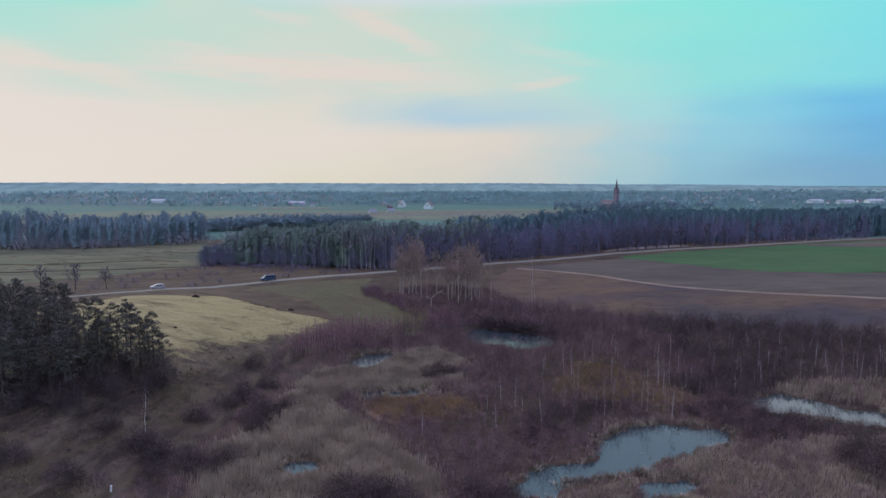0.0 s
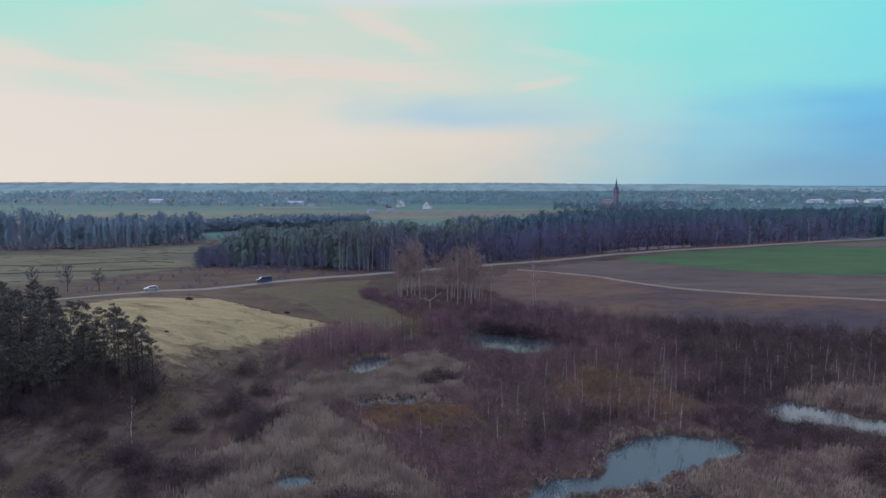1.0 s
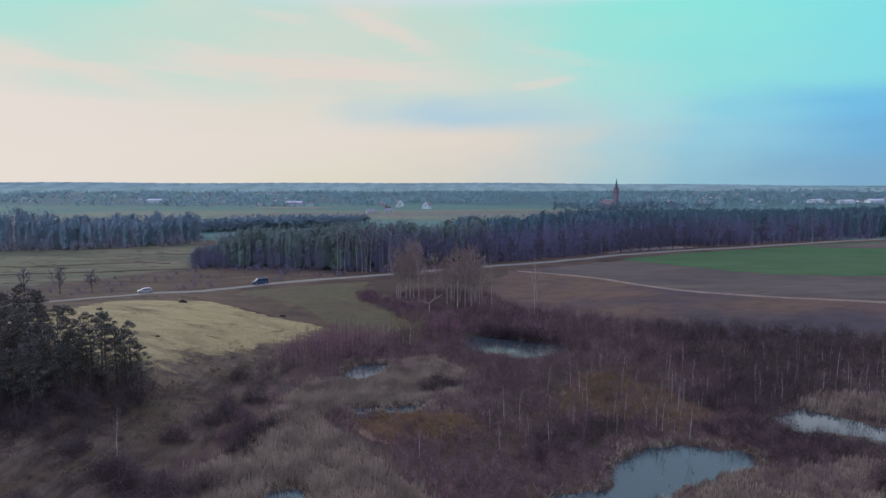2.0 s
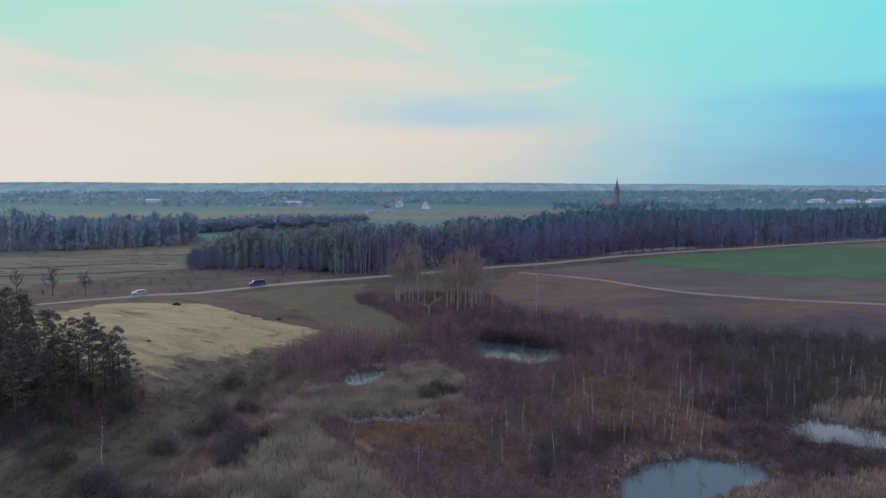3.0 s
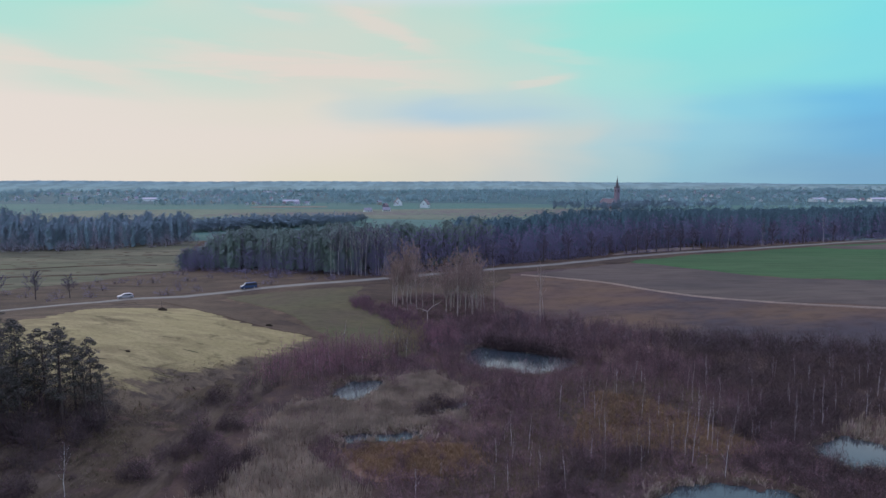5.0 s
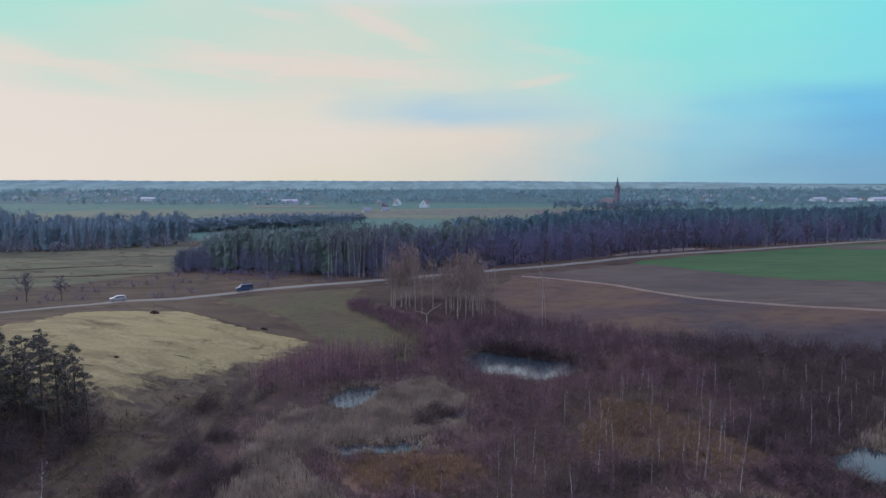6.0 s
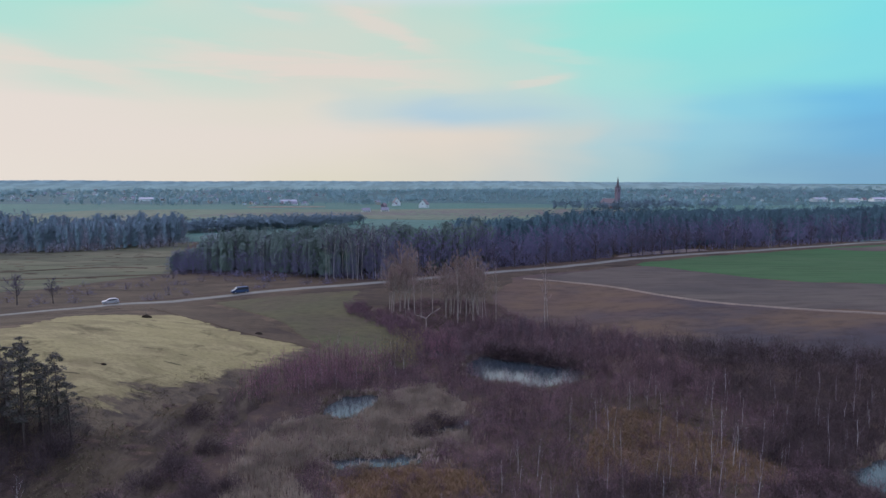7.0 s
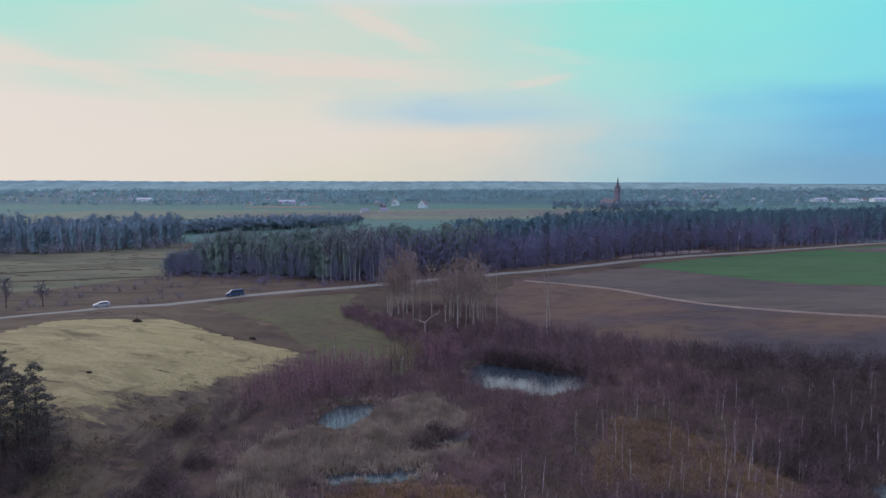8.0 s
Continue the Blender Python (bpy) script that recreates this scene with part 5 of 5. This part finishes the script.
# red birch thicket and strip
thicket = [bare_tree(230 + k, h, 0.010, 0.12, 0.17, 12, 3, 5, 0.032, 1.5, 4) for k, h in enumerate((5.0, 4.2, 5.8, 3.6))]
pts = np.r_[scatter([(-32.6, 119.8), (-29.5, 132.2), (-23.4, 143.9), (-17.0, 146.1), (-11.8, 142.0), (-7.0, 134.7), (-14.0, 130.9), (-22.0, 124.4)], 290, r, 0, 0.85), scatter([(-1.0, 140.9), (-3.0, 150.0), (-1.0, 156.6), (3.0, 155.5), (4, 146)], 50, r, 0, 0.9)]
joined("birch_thicket", thicket, rows_for(clear_of(pts, NOT_SCRUB[:8] + [[(-10.9, 135.4), (-12.2, 147.0), (-6.9, 153.5), (-3.0, 149.1), (-4.0, 135.9)]], 0.4), r, 4, (0.8, 1.2), (0.75, 1.15)), [M_BARK_RED, M_TWIG_RED], "reddish-purple thicket of young leafless birches", "thicket")
low_red = [shrub(240 + k, 1.7, 1.2, 12, 14, 0.04, 0.035) for k in range(3)]
pts = scatter([(-24.3, 183.8), (-21.9, 176.6), (-13.3, 167.5), (-6.9, 156.9), (-2.0, 151.0), (2.0, 155.4), (-2.9, 164.2), (-7.6, 173.0), (-16.4, 180.2), (-19.7, 186.2)], 230, r, 0, 0.9)
joined("red_brush", low_red, rows_for(pts, r, 3, (0.9, 1.3), (0.7, 1.3)), [M_BARK_DARK, M_TWIG_MAUVE], "dark red leafless brush along the ditch", "brush")
pts = scatter([(-10.9, 139.6), (-12.2, 147.0), (-6.9, 153.5), (-3.0, 149.1), (-4.0, 140.6)], 48, r, 0, 1.1)
joined("golden_willows", thicket, rows_for(pts, r, 4, (0.9, 1.3), (0.9, 1.3)), [M_BARK_GREY, M_TWIG_GOLD], "yellowish leafless young willows", "thicket")
# dark belt of alder behind the wooded pond, and along the ploughed field
belt = [bare_tree(250 + k, h, 0.010, 0.1, 0.26, 7, 4, 6, 0.05, 0.7, 3, stems=2) for k, h in enumerate((4.6, 3.8, 5.2))]
pts = np.r_[scatter([(-2.0, 151.0), (3.9, 167.2), (17.7, 173.2), (33.5, 167.5), (45.4, 156.1), (40.0, 147.9), (24, 144), (18, 153), (6, 152)], 170, r, 0, 1.9), scatter([(40, 146), (47.3, 155.9), (70.9, 148.0), (110.3, 136.1), (147.9, 118.5), (148.1, 106.8), (108, 124), (70.0, 137.9)], 250, r, 0, 2.1)]
alder_rows = rows_for(clear_of(pts, NOT_SCRUB[:8], 0.3), r, 3, (0.9, 1.3), (0.5, 0.92))
alder_rows[(alder_rows[:, 0] < 13) & (alder_rows[:, 1] < 172), 5] *= 0.4
joined("alder_belt", belt, alder_rows, [M_BARK_DARK, M_TWIG_BELT], "dark belt of leafless alder and willow", "thicket")

# ---------------------------------------------------------------- white birch saplings in the marsh
saplings = [plant_thing("birch_sapling", bare_tree(260 + k, h, 0.0052, 0.3, 0.14, 12, 4, 8, 0.026, 1.3, 5), M_BARK_SAPLING, M_TWIG, "thin white birch sapling standing in the marsh", "tree", "marsh birches") for k, h in enumerate((6.5, 5.2, 4.2, 7.2))]
pts = np.r_[scatter([(18, 92), (20, 104), (36, 108), (40, 124), (70, 132), (95, 120), (90, 102), (60, 104), (46, 96)], 110, r, 0, 1.4), scatter([(-4, 84), (4, 98), (16, 104), (20, 124), (36, 132), (40, 108), (44, 92), (20, 86)], 64, r, 0, 1.5), scatter([(-30, 122), (-22, 146), (-4, 150), (-6, 136), (-20, 126)], 22, r, 0, 1.5)]
pts = np.r_[[(-41.0, 84.0)], clear_of(pts, NOT_SCRUB[:8], 0.8)]
set_out(saplings, pts, r, scales=np.r_[1.0, r.uniform(0.36, 0.84, len(pts))])
young = [bare_tree(270 + k, h, 0.0055, 0.25, 0.13, 8, 3, 5, 0.028, 1.6, 4) for k, h in enumerate((3.4, 2.6, 4.0))]
pts = clear_of(scatter(YOUNG_WOOD, 620, r, 0, 1.0), NOT_SCRUB[:8], 0.5)
joined("young_birch_wood", young, rows_for(pts, r, 3, (0.8, 1.2), (0.6, 1.15)), [M_BARK_GREY, M_TWIG], "thin young leafless birches among rusty sedge", "thicket")

# ---------------------------------------------------------------- reeds, sedge and tufts
def blades_object(name, pts, low, high, width, material, label, category, lean=0.14, each=3):
    pts = pts + r.normal(size=pts.shape) * np.where(r.uniform(size=(len(pts), 1)) < 0.35, 1.6, 0.0)
    n = len(pts) * each
    q = np.repeat(pts, each, 0) + r.normal(size=(n, 2)) * 0.12
    z = height(q[:, 0], q[:, 1]) - 0.05
    h = r.uniform(low, high, n) * (1 + 0.25 * waves(q[:, 0], q[:, 1], 3.0, 0.5)) * (1 + 0.25 * waves(q[:, 0], q[:, 1], 0.9, 1.5))
    base = np.c_[q, z]
    tip = base + np.c_[r.normal(size=(n, 2)) * lean + (0.05, -0.03), np.ones(n)] * h[:, None]
    turn = r.uniform(0, 6.28, n)
    across = np.c_[np.cos(turn), np.sin(turn), np.zeros(n)] * r.uniform(0.6, 1.4, n)[:, None] * width / 2
    up = base + (tip - base) * 0.75
    verts = np.stack([base - across * 0.6, base + across * 0.6, up + across, tip, up - across], 1).reshape(-1, 3)
    k = np.arange(n)[:, None] * 5
    faces = np.concatenate([k + (0, 1, 2), k + (0, 2, 4), k + (4, 2, 3)])
    return tagged(new(name, tri_mesh(name, verts, faces, [material])), label, category, kind="stuff")


shores = NOT_SCRUB[:8]
before = [q - (0.3, 2.4) for q in shores]
blades_object("reed_bed", clear_of(scatter(REEDBED_SOUTH, 17000, r), shores, 0.9), 0.75, 1.3, 0.050, M_REED, "tall pale dry reed standing in the marsh", "reed")
blades_object("reed_bed", clear_of(clear_of(scatter(REEDBED_MID, 13000, r), shores, 0.7), before, 0.2), 0.6, 1.1, 0.055, M_REED, "pale dry reed round the small pond", "reed")
blades_object("reed_bed", clear_of(scatter(REEDBED_EAST, 10500, r), shores, 0.7), 0.5, 1.0, 0.050, M_REED, "pale dry reed beside the large pond", "reed")
blades_object("reed_bed", clear_of(scatter(REEDBED_FAR, 1500, r), shores, 0.2), 0.9, 1.6, 0.09, M_REED, "pale dry reed behind the eastern pond", "reed")
blades_object("sedge_patch", scatter(SEDGE_WEST, 4200, r), 0.3, 0.7, 0.055, M_SEDGE, "rusty orange sedge tussocks", "sedge", 0.4)
blades_object("sedge_patch", scatter(SEDGE_EAST, 9000, r), 0.25, 0.6, 0.055, M_SEDGE, "rusty orange sedge tussocks between birches", "sedge", 0.4)
blades_object("sedge_patch", clear_of(scatter(YOUNG_WOOD, 6500, r), shores, 0.4), 0.25, 0.6, 0.055, M_TUFT, "brown dry sedge under the young birches", "sedge", 0.4)
rim_reeds = np.concatenate([loop + (loop - loop.mean(0)) / np.linalg.norm(loop - loop.mean(0), axis=1)[:, None] * r.uniform(0.2, 1.3, len(loop))[:, None] + r.normal(size=loop.shape) * 0.3 for loop in [curve_through(q, 90) for q in PONDS]])
tussocks = np.repeat(rim_reeds[r.integers(0, len(rim_reeds), 420)], 14, 0)
tussocks = tussocks + r.normal(size=tussocks.shape) * 0.22
blades_object("bank_tussocks", clear_of(tussocks, shores, -0.2), 0.30, 0.75, 0.06, M_REED, "ragged pale tussocks on the pond banks", "grass", 0.45)
blades_object("bank_reeds", clear_of(rim_reeds, shores, 0.0), 0.25, 0.7, 0.06, M_TUFT, "fringe of dry reed along the pond banks", "reed", 0.3)
pts = clear_of(scatter([(-62, 86), (-50, 116), (-34, 140), (-28, 150), (-24, 140), (-36, 118), (-38, 98), (-40, 60), (-66, 56)], 9000, r), shores, 0)
pts = pts[waves(pts[:, 0], pts[:, 1], 4.0, 0.3) > -0.1]
fringe = border[r.integers(0, len(border), 1000)] + r.normal(size=(1000, 2)) * (5.0, 5.0) + (1.5, -1.5)
fringe = fringe[waves(fringe[:, 0], fringe[:, 1], 3.0, 1.3) > 0.05]
blades_object("dark_grass_tufts", fringe, 0.10, 0.24, 0.14, M_TUFT_DARK, "dark tufts of rank grass at the field border", "grass", 0.9)
blades_object("dry_grass_tufts", pts, 0.14, 0.42, 0.08, M_TUFT, "tufts of dry yellow-brown grass on rough ground", "grass", 0.5)
pts = scatter([(-33, 122), (-40, 116), (-42, 96), (-66, 86), (-66, 58), (-38, 58), (-30, 84), (-28, 104), (-27, 124)], 150, r, 0, 1.2)
joined("hummock_scrub", scrub, rows_for(pts[(waves(pts[:, 0], pts[:, 1], 5.0, 0.9) > -0.15)], r, 6, (0.6, 1.2), (0.30, 0.70)), [M_BARK_DARK, M_TWIG_DARK], "low dark scrub on the rough grass slope", "scrub")


# ---------------------------------------------------------------- village
def house(name, long, wide, eaves, peak, wall, roof, label, extra=False):
    """A gabled house with roof, chimney, windows and door."""
    root = tagged(new(name), label, "house", "village houses")
    bm = bmesh.new()
    x, y = long / 2, wide / 2
    low = [bm.verts.new((a, b, -0.6)) for a, b in ((-x, -y), (x, -y), (x, y), (-x, y))]
    top = [bm.verts.new((a, b, eaves)) for a, b in ((-x, -y), (x, -y), (x, y), (-x, y))]
    ends = [bm.verts.new((a, 0, peak)) for a in (-x, x)]
    for k in (0, 2):
        bm.faces.new((low[k], low[k + 1], top[k + 1], top[k]))
    bm.faces.new((low[1], low[2], top[2], ends[1], top[1]))
    bm.faces.new((low[3], low[0], top[0], ends[0], top[3]))
    part("wall", bm, wall, root)
    bm = bmesh.new()
    over, drop, thick = 0.5, 0.35, 0.25
    for side in (-1, 1):
        a = [(q, side * (y + over), eaves - drop) for q in (-x - over, x + over)] + [(q, 0, peak + 0.05) for q in (x + over, -x - over)]
        v = [bm.verts.new((p, q, h + t)) for t in (0, thick) for p, q, h in a]
        for f in ((0, 1, 2, 3), (4, 5, 6, 7), (0, 1, 5, 4), (1, 2, 6, 5), (3, 0, 4, 7)):
            bm.faces.new([v[i] for i in f])
    bmesh.ops.recalc_face_normals(bm, faces=bm.faces[:])
    top_part = part("roof", bm, roof, root)
    part("chimney", box(bmesh.new(), (0.7, 0.7, 1.9), (x * 0.4, 0.5, peak + 0.5)), M_BRICK_HAZED, top_part, "brick chimney")
    for k in range(3 if long > 9 else 2):
        px = -x + long * (k + 0.5) / (3 if long > 9 else 2)
        part("window", box(bmesh.new(), (1.2, 0.12, 1.4), (px, -y - 0.02, 1.7)), M_WINDOW, root)
    part("window", box(bmesh.new(), (0.12, 1.1, 1.3), (x + 0.02, 0.0, eaves + 0.5)), M_WINDOW, root)
    part("window", box(bmesh.new(), (0.12, 1.1, 1.3), (-x - 0.02, 0.0, eaves + 0.5)), M_WINDOW, root)
    part("door", box(bmesh.new(), (0.12, 1.0, 2.1), (x + 0.02, -y * 0.5, 1.05)), M_BARK_PINE, root, "brown door")
    return root


kinds = [
    house("house", 10.5, 8.5, 3.4, 7.6, M_WHITEWALL, M_TILE, "white rendered house with a red tiled roof"),
    house("house", 9.0, 8.0, 5.6, 8.4, M_CREAMWALL, M_SLATE, "two-storey cream house with a grey roof"),
    house("house", 12.0, 9.0, 3.2, 7.0, M_WHITEWALL, M_SLATE, "long white house with a grey roof"),
    house("house", 9.5, 8.0, 3.2, 7.4, M_BRICK_HAZED, M_TILE, "red brick village house with tiled roof"),
]
shed = house("barn", 26.0, 12.0, 4.5, 6.6, M_WHITEWALL, M_LIGHTROOF, "long pale farm shed with a metal roof")
big = house("house", 13.0, 10.5, 4.6, 11.0, M_WHITEWALL, M_TILE, "large white gabled house alone in the fields")
big.matrix_basis = pose(-20, 880, float(height(-20, 880)), 0, 0, 74)
for k, (x, y, turn) in enumerate(((-64, 945, 80), (-83, 748, 20), (-63, 766, 10), (-76, 905, 60), (-92, 985, 30), (40, 1180, 70))):
    copy_thing(kinds[(0, 2, 2, 3, 1, 0)[k]], pose(x, y, float(height(x, y)), 0, 0, turn) @ Matrix.Scale(0.72, 4))
copy_thing(big, pose(-62, 958, float(height(-62, 958)), 0, 0, 100))
spots = np.r_[scatter([(-950, 1040), (-420, 1000), (-230, 1080), (-150, 1250), (-300, 1800), (-1200, 1800)], 80, r, 0, 24), scatter([(330, 980), (700, 980), (1000, 1080), (1350, 1850), (500, 1850), (290, 1200)], 58, r, 0, 24), scatter([(-300, 960), (-190, 980), (-170, 1010), (-290, 1000)], 8, r, 0, 12)]
for k, (x, y) in enumerate(spots):
    m = pose(x, y, float(height(x, y)), 0, 0, r.uniform(0, 180)) @ Matrix.Scale(r.uniform(0.66, 0.86), 4)
    if k < 4:
        kinds[k].matrix_basis = m
    else:
        copy_thing(kinds[int(r.choice([0, 0, 0, 2, 1, 2, 2, 2, 2]))], m)
shed.matrix_basis = pose(640, 1010, float(height(640, 1010)), 0, 0, 12)
for x, y, turn in ((700, 1030, 5), (610, 1040, 20), (-500, 1120, 10), (-235, 1015, 15)):
    copy_thing(shed, pose(x, y, float(height(x, y)), 0, 0, turn))

church = tagged(new("church"), "red brick church with a tall dark pointed spire", "church")
part("tower", box(box(bmesh.new(), (5.0, 5.0, 27.0), (0, 0, 13.0), 0.1), (5.4, 5.4, 0.7), (0, 0, 19.5), 0.1), M_BRICK_HAZED, church)
bm = bmesh.new()
bmesh.ops.create_cone(bm, cap_ends=True, segments=8, radius1=2.3, radius2=0.1, depth=14.0, matrix=Matrix.Translation((0, 0, 33.4)))
spire = part("spire", bm, M_COPPER, church, "dark slate spire")
part("cross", box(box(bmesh.new(), (0.15, 0.15, 1.8), (0, 0, 41.0)), (0.9, 0.15, 0.15), (0, 0, 41.3)), M_COPPER, spire)
for a, b in ((-2.0, -2.0), (2.0, -2.0), (2.0, 2.0), (-2.0, 2.0)):
    bm = bmesh.new()
    bmesh.ops.create_cone(bm, cap_ends=True, segments=6, radius1=0.7, radius2=0.05, depth=3.4, matrix=Matrix.Translation((a, b, 28.1)))
    part("pinnacle", bm, M_COPPER, church)
for turn in (0, 90, 180, 270):
    bm = bmesh.new()
    bmesh.ops.transform(box(bm, (1.3, 0.2, 3.4), (0, -2.52, 22.8), 0.03), matrix=pose(0, 0, 0, 0, 0, turn), verts=bm.verts[:])
    part("belfry_window", bm, M_WINDOW, church)
part("nave", box(bmesh.new(), (10.0, 24.0, 8.0), (0, 15.0, 3.6), 0.1), M_BRICK_HAZED, church)
bm = bmesh.new()
v = [bm.verts.new(q) for q in ((-5.5, 2.8, 7.4), (5.5, 2.8, 7.4), (0, 2.8, 13), (-5.5, 27.5, 7.4), (5.5, 27.5, 7.4), (0, 27.5, 13))]
for f in ((0, 1, 2), (5, 4, 3), (0, 2, 5, 3), (1, 4, 5, 2), (0, 3, 4, 1)):
    bm.faces.new([v[i] for i in f])
part("roof", bm, M_COPPER, church)
church.matrix_basis = pose(224.5, 822, float(height(224.5, 822)), 0, 0, 25)

# ---------------------------------------------------------------- cars on the road
def profile(points, half, pinch, z_pinch):
    """A body from its side outline, narrowing above a height."""
    bm = bmesh.new()
    sides = []
    for s in (-1, 1):
        sides.append([bm.verts.new((x, s * (half - (pinch * (z - z_pinch) if z > z_pinch else 0)), z)) for x, z in points])
    n = len(points)
    bm.faces.new(sides[0])
    bm.faces.new(sides[1][::-1])
    for k in range(n):
        bm.faces.new((sides[0][k], sides[0][(k + 1) % n], sides[1][(k + 1) % n], sides[1][k]))
    bmesh.ops.recalc_face_normals(bm, faces=bm.faces[:])
    bmesh.ops.bevel(bm, geom=bm.edges[:], offset=0.05, segments=2, affect="EDGES", profile=0.5)
    return bm


def vehicle(name, body, glass, half, base, wheel_r, paint, label, category, lamps):
    root = tagged(new(name), label, category)
    shell = part("body", profile(body, half, 0.22, 0.85), paint, root)
    part("window", profile(glass, half + 0.015, 0.22, 0.85), M_WINDOW, shell, "dark glazing")
    for x in base:
        for s in (-1, 1):
            bm = bmesh.new()
            bmesh.ops.create_cone(bm, cap_ends=True, segments=20, radius1=wheel_r, radius2=wheel_r, depth=0.2, matrix=pose(x, s * (half - 0.08), wheel_r, 90))
            bmesh.ops.bevel(bm, geom=bm.edges[:], offset=0.02, segments=1, affect="EDGES")
            wheel = part("wheel", bm, M_TYRE, root)
            bm = bmesh.new()
            bmesh.ops.create_cone(bm, cap_ends=True, segments=16, radius1=wheel_r * 0.6, radius2=wheel_r * 0.55, depth=0.22, matrix=pose(x, s * (half - 0.075), wheel_r, 90))
            part("rim", bm, M_RIM, wheel, "alloy rim")
    for s in (-1, 1):
        part("headlight", box(bmesh.new(), (0.1, 0.35, 0.16), (lamps[0], s * (half - 0.28), 0.68), 0.03), M_LAMP, root)
        part("tail_light", box(bmesh.new(), (0.08, 0.22, 0.3), (lamps[1], s * (half - 0.16), 0.85), 0.03), M_TAIL, root)
    return root


hatch = vehicle("car", [(-2.1, 0.3), (2.05, 0.25), (2.1, 0.6), (1.95, 0.85), (1.15, 0.98), (0.35, 1.42), (-1.3, 1.46), (-1.95, 1.05), (-2.12, 0.75)],
                [(1.0, 1.0), (0.32, 1.36), (-1.28, 1.39), (-1.75, 1.02)], 0.86, (-1.3, 1.3), 0.31, M_CARWHITE, "white hatchback car driving on the country road", "car", (2.06, -2.1))
hatch.matrix_basis = pose(-89.6, 196.2, float(height(-89.6, 196.2)) + 0.45, 0, 0, 210)
van = vehicle("van", [(-2.4, 0.32), (2.3, 0.28), (2.4, 0.7), (2.2, 1.0), (1.55, 1.15), (0.85, 1.86), (-2.3, 1.92), (-2.42, 1.0)],
              [(1.5, 1.15), (0.82, 1.76), (-2.2, 1.8), (-2.3, 1.12)], 0.95, (-1.55, 1.5), 0.34, M_CARBLUE, "dark blue van driving on the country road", "van", (2.36, -2.4))
van.matrix_basis = pose(-58.5, 209.1, float(height(-58.5, 209.1)) + 0.45, 0, 0, 210)

# ---------------------------------------------------------------- small things on the fields
for x, y, size in ((-65.6, 165.2, 0.75), (-38.8, 158.5, 0.6), (-54.0, 125.1, 0.3)):
    g = Geo(int(300 + x))
    n = 900
    a, u = g.r.uniform(0, 6.28, n), np.sqrt(g.r.uniform(0, 1, n))
    foot = np.c_[np.cos(a) * u * 1.5, np.sin(a) * u * 1.1, np.zeros(n)]
    g.blades(foot + (0, 0, -0.1), foot * 0.85 + np.c_[g.r.normal(size=(n, 2)) * 0.25, (1.05 - u * u * 0.9) * g.r.uniform(0.7, 1.1, n)], np.full(n, 0.16), 0)
    heap = tagged(new("brush_heap", split_mesh("brush_heap", g.arrays(), [0], [M_STRAW])), "dark heap of cut brush on the dry field", "heap", "brush heaps")
    heap.matrix_basis = pose(x, y, float(height(x, y)) + 0.13) @ Matrix.Scale(size, 4)
bm = bmesh.new()
bmesh.ops.create_cone(bm, cap_ends=True, segments=8, radius1=0.06, radius2=0.05, depth=2.6, matrix=pose(0, 0, 1.2, 3, 2, 0))
me = bpy.data.meshes.new("stake")
bm.to_mesh(me)
bm.free()
me.materials.append(M_BARK_GREY)
stake = tagged(new("stake", me), "thin grey wooden stake standing in a brush heap", "stake")
stake.matrix_basis = pose(-65.7, 165.4, float(height(-65.7, 165.4)) + 0.1)
bm = bmesh.new()
bmesh.ops.create_cone(bm, cap_ends=True, segments=10, radius1=0.12, radius2=0.10, depth=1.0, matrix=pose(0, 0, 0.4, 0, 6, 0))
bmesh.ops.bevel(bm, geom=bm.edges[:], offset=0.02, segments=1, affect="EDGES")
me = bpy.data.meshes.new("post")
bm.to_mesh(me)
bm.free()
me.materials.append(M_PAINT)
post = tagged(new("post", me), "short weathered white post in rough grass", "post")
post.matrix_basis = pose(-37.4, 68.0, float(height(-37.4, 68.0)))
